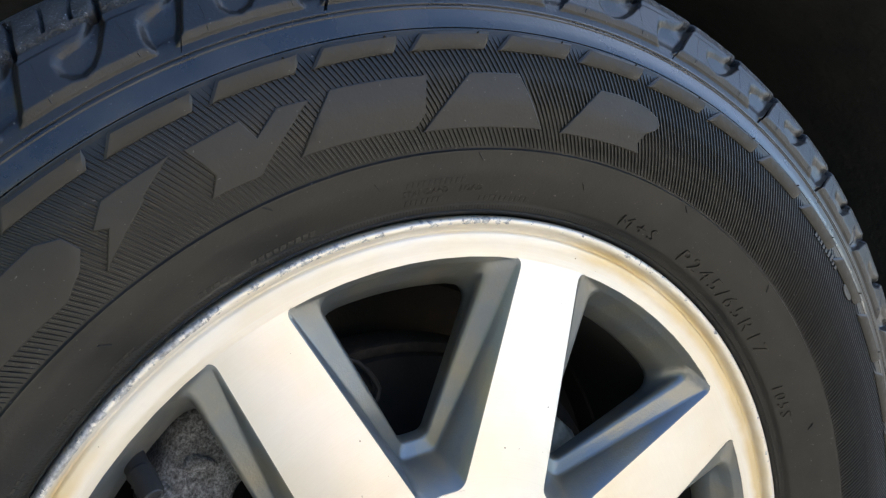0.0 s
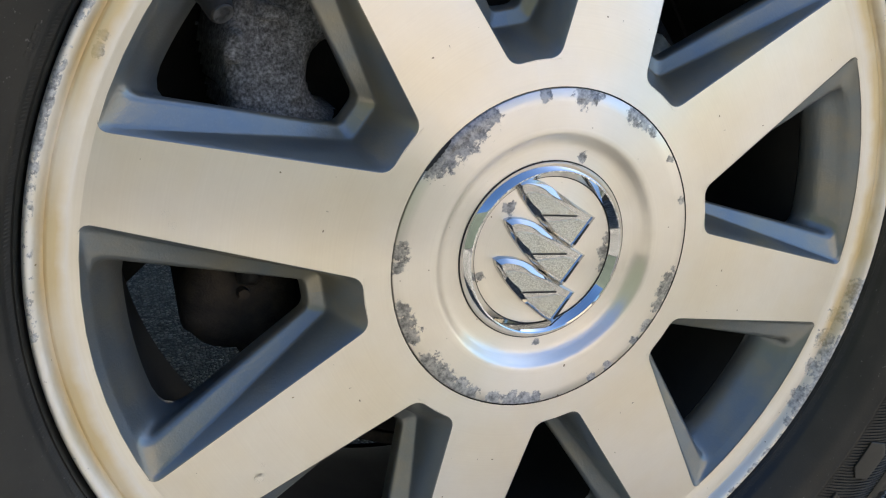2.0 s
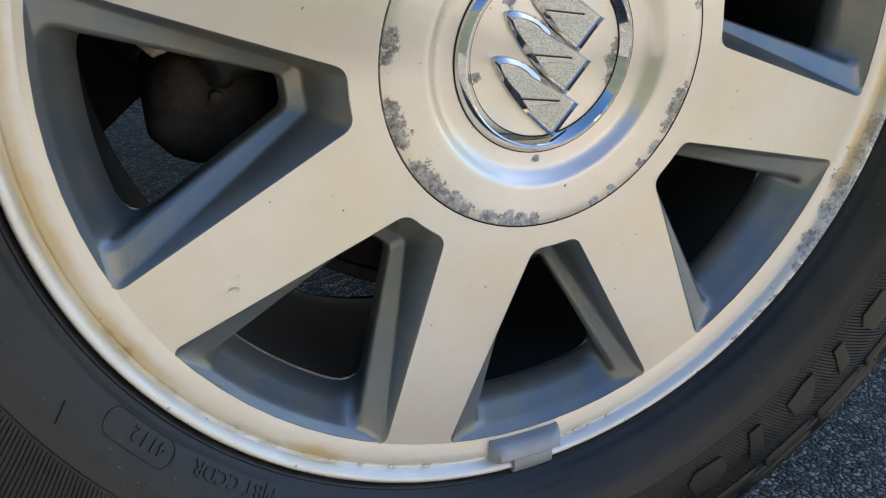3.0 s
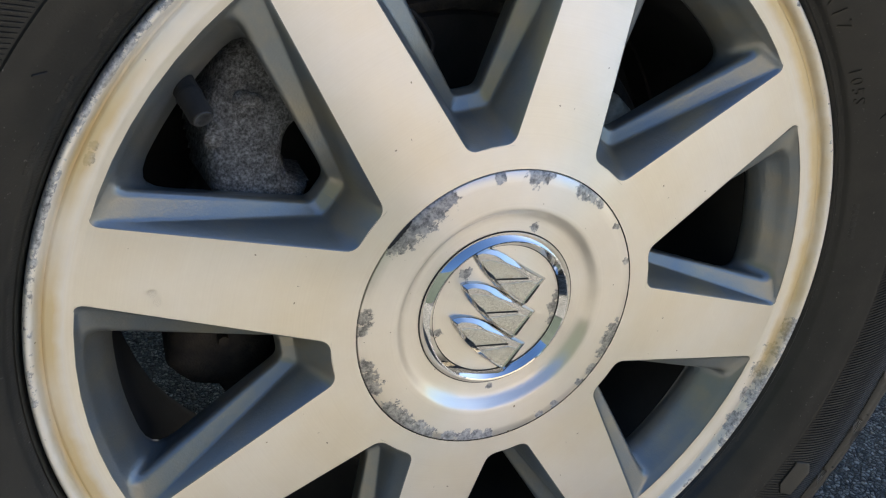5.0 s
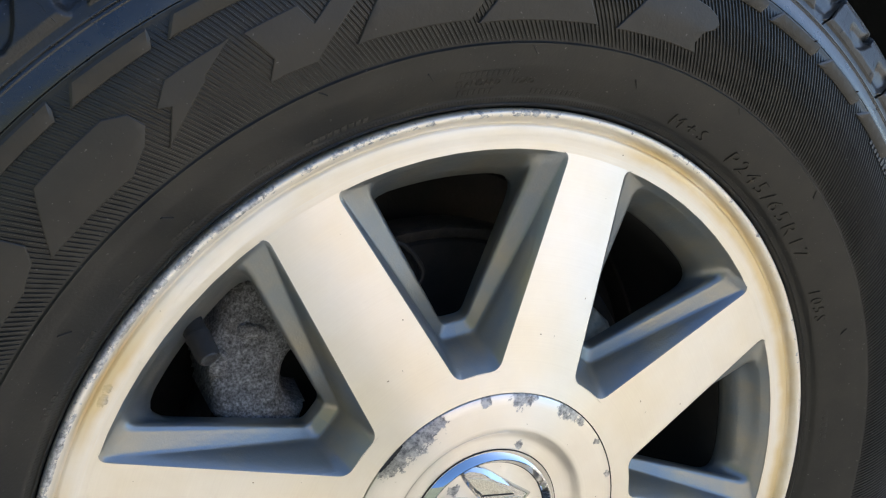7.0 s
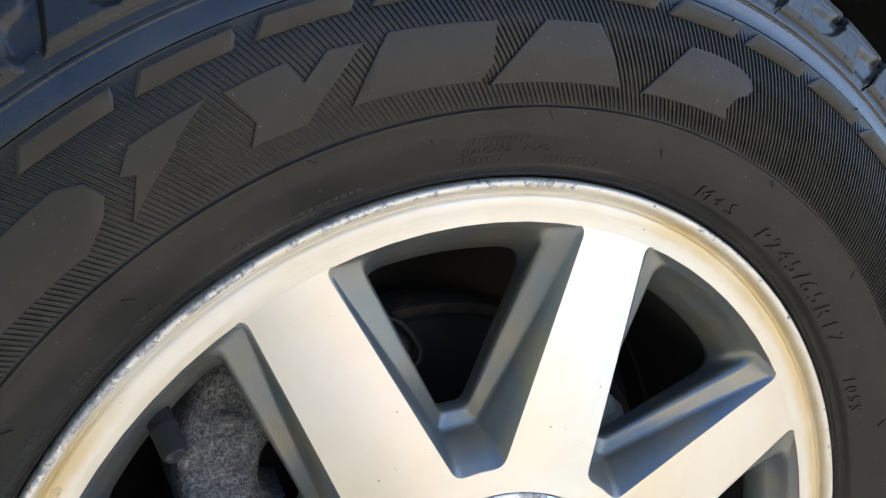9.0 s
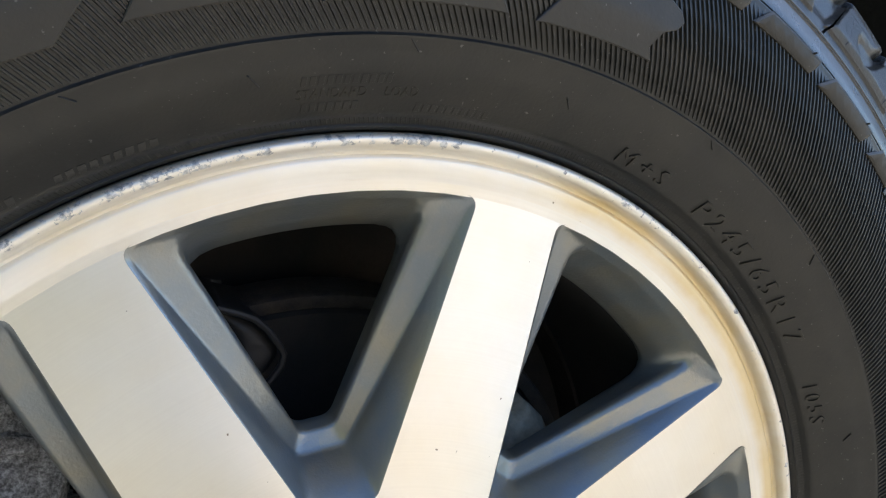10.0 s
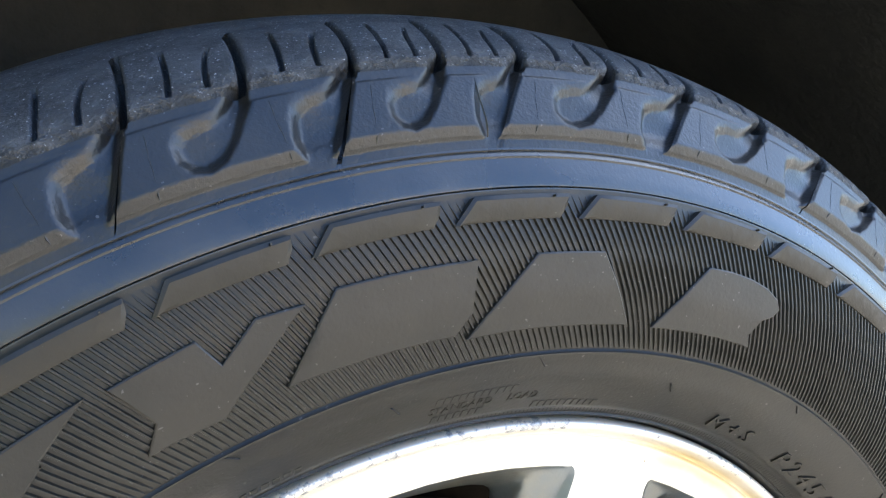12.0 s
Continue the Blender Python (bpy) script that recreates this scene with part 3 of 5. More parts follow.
def build_wheel():
    wheel = thing("alloy_wheel", "eight-spoke machined aluminium wheel with grey painted pockets and corroded lip", "wheel", WHEEL)
    verts, faces, mats = spoke_mesh()
    # hub ring sector and outer band sector that join this spoke to the next ones
    for rings in ([(0.0835, face_y(0.0835)), (0.090, face_y(0.090)), (RI * math.cos(radians(HI)), face_y(RI))], [(RO, 0.0), (0.2195, -0.0006)]):
        n0, cols = len(verts), 10
        for r, y in rings:
            for c in range(cols + 1):
                verts.append(P(r, -22.5 + 45 * c / cols, y))
        for j in range(len(rings) - 1):
            for c in range(cols):
                a = n0 + j * (cols + 1) + c
                faces.append((a, a + 1, a + cols + 2, a + cols + 1))
                mats.append(0)
    # inner edge of the face between hub ring chord and outline corner is filled by the strips
    me = bpy.data.meshes.new("spoke")
    me.from_pydata(verts, [], faces)
    me.materials.append(M_FACE)
    me.materials.append(M_POCKET)
    me.polygons.foreach_set("material_index", mats)
    bm = bmesh.new()
    bm.from_mesh(me)
    bmesh.ops.remove_doubles(bm, verts=bm.verts, dist=2e-5)
    bmesh.ops.dissolve_degenerate(bm, dist=1e-6, edges=bm.edges)
    bmesh.ops.recalc_face_normals(bm, faces=bm.faces)
    if sum(f.normal.y * f.calc_area() for f in bm.faces if f.material_index == 0) > 0:
        bmesh.ops.reverse_faces(bm, faces=bm.faces)
    for f in bm.faces:
        f.smooth = True
    for e in bm.edges:
        if len(e.link_faces) == 2 and (e.calc_face_angle(0) > radians(50) or e.link_faces[0].material_index != e.link_faces[1].material_index):
            e.smooth = False
    bm.to_mesh(me)
    bm.free()
    for i in range(NW):
        part("spoke", me, wheel, "machined spoke with grey painted flanks" if i == 0 else "", pose(0, 0, 0, 0, 45 * i, 0))
    # rim: sloping band, groove, rolled lip, tyre seat
    lip = [(0.2193, -0.0006), (0.2225, -0.0011), (0.2270, -0.0018), (0.2279, -0.0014), (0.2287, -0.0004), (0.2296, -0.0006), (0.2303, -0.0022), (0.2316, -0.0046), (0.2332, -0.0062), (0.2348, -0.0067), (0.2359, -0.0059), (0.2365, -0.0042), (0.2364, 0.0000), (0.2345, 0.0060), (0.2220, 0.0100)]
    v, f = revolve(lip, 240)
    part("rim_lip", mesh("rim_lip", v, f, M_LIP, sharp=60, outward=True), wheel, "corroded bright aluminium lip with yellowed lacquer")
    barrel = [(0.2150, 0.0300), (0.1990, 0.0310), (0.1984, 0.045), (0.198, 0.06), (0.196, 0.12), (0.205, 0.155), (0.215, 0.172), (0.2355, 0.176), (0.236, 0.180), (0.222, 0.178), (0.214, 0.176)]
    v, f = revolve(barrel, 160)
    part("barrel", mesh("barrel", v, f, M_BARREL), wheel, "dark inner barrel of the wheel")
    # centre cap
    v, f = revolve([(0.0838, -0.0085), (0.0836, -0.0040), (0.0826, -0.0030), (0.0824, -0.0085)], 160)
    part("cap_gap", mesh("cap_gap", v, f, M_BLACK), wheel)
    cap = [(0.0828, -0.0060), (0.0828, -0.0094), (0.0823, -0.0099), (0.0760, -0.0103), (0.0640, -0.0108), (0.0622, -0.0107), (0.0612, -0.0103), (0.0598, -0.0089), (0.0582, -0.0069), (0.0568, -0.0056), (0.0550, -0.0048), (0.0530, -0.0045), (0.0470, -0.0043), (0.0300, -0.0040), (0.0001, -0.0040)]
    v, f = revolve(cap, 192)
    cap_ob = part("centre_cap", mesh("centre_cap", v, f, M_CAP, sharp=50, outward=True), wheel, "round machined centre cap with peeling lacquer at its edge")
    # edge of the cap broken away beside the worn patch; a black strip paints the shaded gap
    n0 = 18
    v = []
    for i in range(n0 + 1):
        a, t = 146.5 + 12.5 * i / n0, math.sin(math.pi * i / n0) ** 0.6
        wob = 0.0003 * math.sin(i * 2.3)
        v += [P(0.08335, a, -0.0098), P(0.0829 - (0.0014 + wob) * t, a, -0.0104)]
    part("chipped_edge", mesh("chipped_edge", v, [(2 * i, 2 * i + 1, 2 * i + 3, 2 * i + 2) for i in range(n0)], M_BLACK, outward=True), cap_ob, "black chipped edge of the cap")
    ring = [(0.0465, -0.0036), (0.0464, -0.0050), (0.0460, -0.0056), (0.0434, -0.0086), (0.0428, -0.0090), (0.0421, -0.0087), (0.0392, -0.0050), (0.0390, -0.0036)]
    v, f = revolve(ring, 160)
    part("chrome_ring", mesh("chrome_ring", v, f, M_CHROME, sharp=28, outward=True), cap_ob, "bright chrome ring")
    # thin black strips along the outer and inner edge of the chrome ring
    v, f = revolve([(0.0471, -0.00452), (0.0464, -0.00456)], 120)
    part("ring_seam", mesh("ring_seam", v, f, M_BLACK, outward=True), cap_ob, "thin dark line round the chrome ring")
    v, f = revolve([(0.0392, -0.00440), (0.0386, -0.00436)], 120)
    part("ring_seam", mesh("ring_seam", v, f, M_BLACK, outward=True), cap_ob)
    # three plain shields in a slanting row: chrome frame, two grained panels, flat black strips at the short edge and
    # under the upper panel
    outline = [(-27.4, -7.5), (-24.6, -6.0), (-21.0, -5.4), (-16.0, -5.2), (-11.5, -5.7), (-6.0, -7.3), (0.0, -9.7), (11.0, -13.8), (24.5, -18.3), (16.4, -36.4), (9.0, -33.8), (1.2, -30.0), (-6.0, -26.2), (-12.8, -21.8), (-18.0, -17.8), (-22.4, -14.0), (-25.6, -10.6)]
    upper = [(-20.6, -12.0), (-17.0, -11.3), (-13.0, -11.3), (-8.5, -11.6), (-4.3, -12.5), (4.0, -15.2), (11.8, -18.2), (-8.6, -21.2), (-14.3, -17.8), (-18.0, -14.6)]
    lower = [(-4.6, -24.6), (13.6, -20.2), (18.6, -21.4), (13.9, -32.6), (5.0, -29.4)]
    dark_strip = [(19.3, -21.6), (20.9, -22.0), (16.2, -33.9), (14.7, -33.3)]
    line = [(12.2, -18.5), (12.0, -19.3), (-8.6, -22.1), (-8.8, -21.5)]
    for dx, dz, top in ((-0.8, 40.3, -0.0074), (-0.4, 20.3, -0.0080), (0.0, 0.0, -0.0086)):
        def ring_of(poly, inset, y):
            cx = sum(q[0] for q in poly) / len(poly)
            cz = sum(q[1] for q in poly) / len(poly)
            out = []
            for x, z in poly:
                d = math.hypot(x - cx, z - cz)
                k = (d - inset) / d
                out.append(((dx + cx + (x - cx) * k) / 1000, y, (dz + cz + (z - cz) * k) / 1000))
            return out

        def plate(name, poly, levels, material, parent, label="", sharp=25):
            k = len(poly)
            verts = [q for inset, y in levels for q in ring_of(poly, inset, y)]
            faces = [(j * k + i, j * k + (i + 1) % k, (j + 1) * k + (i + 1) % k, (j + 1) * k + i) for j in range(len(levels) - 1) for i in range(k)]
            faces.append(tuple((len(levels) - 1) * k + i for i in range(k)))
            return part(name, mesh(name, verts, faces, material, sharp=sharp, outward=True), parent, label)
        plate("shield", outline, ((-0.2, -0.0036), (0.0, top + 0.0022), (0.3, top + 0.0016), (3.3, top - 0.0003), (3.9, top + 0.0003)), M_SHIELD, cap_ob, "small chrome shield with grained panels")
        for name, poly, material in (("shield_panel", upper, M_GRAIN), ("shield_panel", lower, M_GRAIN), ("shield_dark_strip", dark_strip, M_BLACK), ("shield_dark_strip", line, M_BLACK)):
            plate(name, poly, ((0.0, top + 0.0006), (0.0, top + 0.0001), (0.3, top - 0.0001)), material, cap_ob)
    # valve
    base, tip = Vector(P(0.2085, 154.6, 0.0290)), Vector(P(0.1905, 157.0, 0.0035))
    d = (tip - base)
    v, f = tube([base - d * 0.12, base + d * 0.10, base + d * 0.22, base + d * 0.55, base + d * 0.57, base + d * 0.60, base + d * 0.62, base + d * 0.95, base + d], [0.0085, 0.0082, 0.0062, 0.0056, 0.0062, 0.0062, 0.0058, 0.0058, 0.0050], 24)
    part("valve_stem", mesh("valve_stem", v, f, M_VALVE, sharp=40), wheel, "black rubber tyre valve with cap")
    e = d.normalized()
    v, f = tube([tip - e * 0.0002, tip + e * 0.0006, tip + e * 0.0006, tip - e * 0.0004], [0.0046, 0.0044, 0.0032, 0.0030], 20)
    part("valve_tip", mesh("valve_tip", v, f, M_TIP, sharp=40), wheel, "small grey metal tip of the valve")
    # balance weight clipped on the lip
    rows = []
    for i in range(13):
        a = -78.2 + 11.4 * i / 12
        e = 0.35 if i in (0, 12) else 1.0
        rows.append([P(0.2175, a, -0.0005), P(0.2182, a, -0.0005 - 0.0055 * e), P(0.2210, a, -0.0010 - 0.0085 * e), P(0.2262, a, -0.0018 - 0.0088 * e), P(0.2290, a, -0.0020 - 0.0060 * e), P(0.2295, a, -0.0004)])
    k = 6
    verts = [q for r in rows for q in r]
    faces = [(i * k + j, (i + 1) * k + j, (i + 1) * k + j + 1, i * k + j + 1) for i in range(12) for j in range(k - 1)] + [tuple(range(k)), tuple(12 * k + j for j in range(k))]
    ww = part("balance_weight", mesh("balance_weight", verts, faces, M_LEAD, sharp=50), wheel, "grey clip-on balance weight at the lip")
    v, f = revolve([(0.2280, -0.0080), (0.2320, -0.0090), (0.2360, -0.0085), (0.2392, -0.0062), (0.2400, -0.0040), (0.2370, -0.0040), (0.2300, -0.0060)], 8, True, -74.8, 6.0)
    part("clip", mesh("clip", v, f + [(0, 1, 2, 3, 4, 5, 6), tuple(56 + i for i in range(7))], M_LEAD, sharp=40), ww)
    return wheel


wheel = build_wheel()

# ---- tyre ----
TYRE_MID = 0.093
SIDE = [(0.2375, -0.0050), (0.2450, -0.0125), (0.2491, -0.0155), (0.2584, -0.0225), (0.2627, -0.0252), (0.2720, -0.0290), (0.2800, -0.0310), (0.2920, -0.0320), (0.3040, -0.0310), (0.3160, -0.0280), (0.3245, -0.0250), (0.3345, -0.0205), (0.3380, -0.0190), (0.3430, -0.0200), (0.3500, -0.0160), (0.3560, -0.0126), (0.3610, -0.0098)]
TREAD = [(-0.0098, 0.3610), (-0.0080, 0.3636), (-0.0045, 0.3660), (0.0000, 0.3680), (0.0100, 0.3714), (0.0200, 0.3740), (0.0300, 0.3759), (0.0450, 0.3778), (0.0600, 0.3786), (0.0930, 0.3792)]
GROUND_CLEAR = 0.0005


def side_y(r):
    return float(np.interp(r, [q[0] for q in SIDE], [q[1] for q in SIDE]))


def tread_r(y):
    return float(np.interp(y, [q[0] for q in TREAD], [q[1] for q in TREAD]))


def rest(verts):
    """Flatten what would sink below the road."""
    s, c = math.sin(radians(RHO)), math.cos(radians(RHO))
    out = []
    for x, y, z in verts:
        w = -x * s + z * c + HUB
        if w < GROUND_CLEAR:
            d = GROUND_CLEAR - w
            x, z = x - d * s, z + d * c
        out.append((x, y, z))
    return out


def on_side(r, deg, h=0.0):
    """A point of the sidewall, raised by h along its normal."""
    e = 0.002
    ty, tr = side_y(r + e) - side_y(r - e), 2 * e
    ln = math.hypot(ty, tr)
    return P(r + h * ty / ln, deg, side_y(r) - h * tr / ln)


def patch(poly, h, chamfer=0.0006, sink=0.0012, sub=0.006, tilt=0.0):
    """A raised plate on the sidewall with the outline poly in (angle, r)."""
    dense = []
    for (a0, r0), (a1, r1) in zip(poly, poly[1:] + poly[:1]):
        n = max(1, int(math.hypot(radians(a1 - a0) * 0.3, r1 - r0) / sub))
        dense += [(a0 + (a1 - a0) * i / n, r0 + (r1 - r0) * i / n) for i in range(n)]
    k = len(dense)
    area = sum(dense[i][0] * dense[(i + 1) % k][1] - dense[(i + 1) % k][0] * dense[i][1] for i in range(k))
    sgn = 1 if area > 0 else -1
    inset = []
    for i in range(k):
        (a0, r0), (a1, r1), (a2, r2) = dense[i - 1], dense[i], dense[(i + 1) % k]
        u = Vector((radians(a2 - a0) * r1, r2 - r0))
        u = u.normalized() if u.length else Vector((1, 0))
        nrm = Vector((-u.y, u.x)) * sgn
        inset.append((a1 + math.degrees(nrm.x * chamfer / r1), r1 + nrm.y * chamfer))
    # built flat in (arc, r, height), cut finer, then laid on the sidewall
    flat = lambda a, r, z: (radians(a) * 0.3, r, z)
    verts = [flat(a, r, -sink) for a, r in dense] + [flat(a, r, h - chamfer * 0.6) for a, r in dense] + [flat(a, r, h) for a, r in inset]
    faces = [(j * k + i, j * k + (i + 1) % k, (j + 1) * k + (i + 1) % k, (j + 1) * k + i) for j in range(2) for i in range(k)]
    bm = bmesh.new()
    vs = [bm.verts.new(v) for v in verts]
    for f in faces:
        bm.faces.new([vs[i] for i in f])
    top = bm.faces.new([vs[2 * k + i] for i in range(k)])
    bmesh.ops.triangulate(bm, faces=[top], ngon_method="BEAUTY")
    for _ in range(3):
        inner = {e for f in bm.faces if all(abs(v.co.z - h) < 1e-7 for v in f.verts) for e in f.edges}
        inner = [e for e in inner if e.calc_length() > sub and all(abs(v.co.z - h) < 1e-7 for f in e.link_faces for v in f.verts)]
        if not inner:
            break
        bmesh.ops.subdivide_edges(bm, edges=inner, cuts=1)
        bmesh.ops.triangulate(bm, faces=[f for f in bm.faces if len(f.verts) > 4])
    bm.verts.ensure_lookup_table()
    bm.verts.index_update()
    low = min(r for a, r in poly)
    v = [on_side(q.co.y, math.degrees(q.co.x / 0.3), q.co.z + (tilt * (q.co.y - low) if q.co.z > 0 else 0)) for q in bm.verts]
    f = [tuple(q.index for q in g.verts) for g in bm.faces]
    bm.free()
    return v, f


# outlines within one pitch, as (share of the pitch, radius): the scoop in the lug and the valley between two lugs
SCOOP = [(0.505, 0.3580), (0.410, 0.3503), (0.330, 0.3457), (0.250, 0.3434), (0.180, 0.3450), (0.140, 0.3482), (0.138, 0.3525), (0.160, 0.3560), (0.220, 0.3582), (0.300, 0.3592), (0.400, 0.3610), (0.480, 0.3640), (0.520, 0.3640)]
VALLEY = [(0.640, 0.3300), (0.640, 0.3470), (0.665, 0.3550), (0.720, 0.3585), (0.800, 0.3605), (0.900, 0.3620), (0.980, 0.3650), (1.010, 0.3650), (0.995, 0.3600), (0.910, 0.3505), (0.815, 0.3395), (0.750, 0.3310)]


def smooth(x, lo, hi):
    t = np.clip((x - lo) / (hi - lo), 0, 1)
    return t * t * (3 - 2 * t)


def inside_by(u, r, poly, pitch):
    """How far the points lie inside poly, in metres; negative outside."""
    k = radians(pitch) * 0.352
    pts = [(a * k, b) for a, b in poly]
    x, best, odd = u * k, np.full(u.shape, 9.0), np.zeros(u.shape, bool)
    for (x0, z0), (x1, z1) in zip(pts, pts[1:] + pts[:1]):
        t = np.clip(((x - x0) * (x1 - x0) + (r - z0) * (z1 - z0)) / ((x1 - x0) ** 2 + (z1 - z0) ** 2), 0, 1)
        best = np.minimum(best, np.hypot(x - x0 - t * (x1 - x0), r - z0 - t * (z1 - z0)))
        if z0 != z1:
            odd ^= ((z0 > r) != (z1 > r)) & (x < (x1 - x0) * (r - z0) / (z1 - z0) + x0)
    return np.where(odd, best, -best)


PROFILE = [(0.3375, -0.0226)] + SIDE[-4:] + [(r, y) for y, r in TREAD[1:7]]


def pitch_surface(cols, rows, pitch):
    """Points of one pitch: cols are shares of the pitch, rows lengths along the profile from below the lug to the first tread groove."""
    pr, py = np.array([q[0] for q in PROFILE]), np.array([q[1] for q in PROFILE])
    ln = np.concatenate([[0], np.cumsum(np.hypot(np.diff(pr), np.diff(py)))])
    s, v = np.meshgrid(rows, cols, indexing="ij")
    r, y = np.interp(s, ln, pr), np.interp(s, ln, py)
    e = 0.0022                                    # the profile is rounded over a few millimetres
    tr, ty = np.interp(s + e, ln, pr) - np.interp(s - e, ln, pr), np.interp(s + e, ln, py) - np.interp(s - e, ln, py)
    tl = np.hypot(tr, ty)
    nr, ny = ty / tl, -tr / tl
    edge = np.interp(0.3610, pr, ln)
    # slant of the grooves: down the side, and bending over the tread; the second slit of a block bends the other way
    side = 0.185 * np.clip((0.3610 - r) / 0.0215, 0, 1.2)
    top = np.clip((s - edge) / 0.045, 0, 1)
    bend = -(0.190 * top - 0.075 * top * top)
    hook = -(0.06 * top + 0.18 * top * top)
    near = np.maximum(smooth(-np.abs(v - 0.365), -0.12, -0.03), smooth(-np.abs(v - 0.850), -0.12, -0.03))
    u = v - side - (bend + (hook - bend) * near)
    h = np.zeros(u.shape)
    # lower edge of the lug: a bevel that faces down, with a small step under it
    h = np.where(r < 0.3437, -0.0019 * (0.3437 - r) / 0.0033, h)
    h = np.where(r < 0.3404, -0.0031 + np.clip((r - 0.3375) / 0.0029, 0, 1) * 0.0003, h)
    # seam between side and tread
    h -= 0.0005 * np.exp(-((r - 0.3588) / 0.00045) ** 2) * (y < 0)
    h -= 0.0004 * smooth(r, 0.3589, 0.3596) * (1 - smooth(r, 0.3600, 0.3640)) * (y < 0)
    # scoop and valley
    d = inside_by(u, r, SCOOP, pitch)
    right = smooth(u + side, 0.36, 0.48)
    wall = 0.0042 - 0.0014 * right + 0.0048 * smooth(r, 0.351, 0.359) * (1 - right)
    depth = 0.0035 - 0.0019 * smooth(r, 0.346, 0.359) + 0.0034 * smooth(r, 0.351, 0.362) * smooth(u + side, 0.34, 0.47)
    scoop = depth * smooth(d, -0.0012, wall - 0.0008)
    um = u % 1.0
    d = inside_by(um, r, VALLEY, pitch)
    right = smooth(um + side, 0.86, 0.97)
    wall = 0.0046 - 0.0012 * right + 0.0048 * smooth(r, 0.351, 0.359) * (1 - right)
    depth = 0.0030 + 0.0013 * smooth(r, 0.341, 0.347) - 0.0024 * smooth(r, 0.347, 0.359) + 0.0034 * smooth(r, 0.351, 0.362) * smooth(um + side, 0.84, 0.97)
    depth = np.where(r < 0.3440, np.maximum(depth, 0.0029), depth)
    valley = depth * smooth(d, -0.0012, wall - 0.0008)
    low = (y < 0.004) & (r < 0.3665)
    h = np.minimum(h, np.where(low, -np.maximum(scoop, valley), 0.0))
    # grooves between the blocks and the slits in them
    g = np.minimum(np.minimum(np.abs(v), np.abs(v - 1.0)), np.abs(v - 0.5))
    h = np.minimum(h, -0.0075 * (1 - smooth(g, 0.013, 0.021)) * smooth(s, edge - 0.0025, edge + 0.0035))
    for c, s1 in ((0.190, 0.0350), (0.365, 0.0290), (0.675, 0.0350), (0.850, 0.0290)):
        cut = (1 - smooth(np.abs(v - c), 0.0085, 0.0150)) * smooth(s, edge + 0.0040, edge + 0.0056) * (1 - smooth(s, edge + s1 - 0.002, edge + s1))
        h = np.minimum(h, -0.0042 * cut)
    # rounded edges, worn rubber
    h -= 0.0009 * (1 - smooth(g, 0.018, 0.040)) ** 2 * (s > edge)
    h -= 0.0050 * smooth(s, rows[-1] - 0.0008, rows[-1])
    return u, r + h * nr, y + h * ny


@functools.lru_cache(maxsize=None)
def pitch_meshes(pitch, fine):
    """The lug and the two blocks of one pitch, cut from one surface."""
    pr, py = np.array([q[0] for q in PROFILE]), np.array([q[1] for q in PROFILE])
    ln = np.concatenate([[0], np.cumsum(np.hypot(np.diff(pr), np.diff(py)))])
    edge, last = float(np.interp(0.3610, pr, ln)), float(ln[-1] + 0.0012)
    step = 0.0125 if fine else 0.05
    cols = set(np.round(np.arange(0, 1.0001, step), 4))
    for c in (0.0, 0.5, 1.0):
        cols |= {round(c + q, 4) for q in (-0.03, -0.021, -0.017, -0.013, 0.0, 0.013, 0.017, 0.021, 0.03) if 0 <= c + q <= 1}
    for c in (0.190, 0.365, 0.675, 0.850):
        cols |= {round(c + q, 4) for q in (-0.0150, -0.0117, -0.0085, 0.0, 0.0085, 0.0117, 0.0150)}
    cols = np.array(sorted(cols))
    out = []
    low = np.concatenate([np.linspace(0, 0.0095, 20 if fine else 8), np.linspace(0.0095, edge, 36 if fine else 10)[1:]])
    high = np.concatenate([np.linspace(edge, edge + 0.010, 20 if fine else 6), np.linspace(edge + 0.010, last - 0.0008, 26 if fine else 8)[1:], [last - 0.0004, last]])
    for name, c0, c1, rows, material in (("shoulder_lug", 0, 1, low, M_LUG), ("tread_block", 0, 0.5, high, M_TREAD), ("tread_block", 0.5, 1, high, M_TREAD)):
        cc = cols[(cols >= c0 - 1e-6) & (cols <= c1 + 1e-6)]
        full = np.concatenate([rows, [last]]) if rows[-1] < last else rows
        u, r, y = pitch_surface(cc, full, pitch)
        u, r, y = u[:len(rows)], r[:len(rows)], y[:len(rows)]
        a = np.radians(-u * pitch)
        verts = np.stack([r * np.cos(a), y, r * np.sin(a)], -1).reshape(-1, 3)
        k = len(cc)
        faces = [(i * k + j, i * k + j + 1, (i + 1) * k + j + 1, (i + 1) * k + j) for i in range(len(rows) - 1) for j in range(k - 1)]
        me = bpy.data.meshes.new(name)
        me.from_pydata([tuple(float(x) for x in q) for q in verts], [], faces)
        me.materials.append(material)
        me.polygons.foreach_set("use_smooth", [True] * len(faces))
        out.append((name, me))
    return out


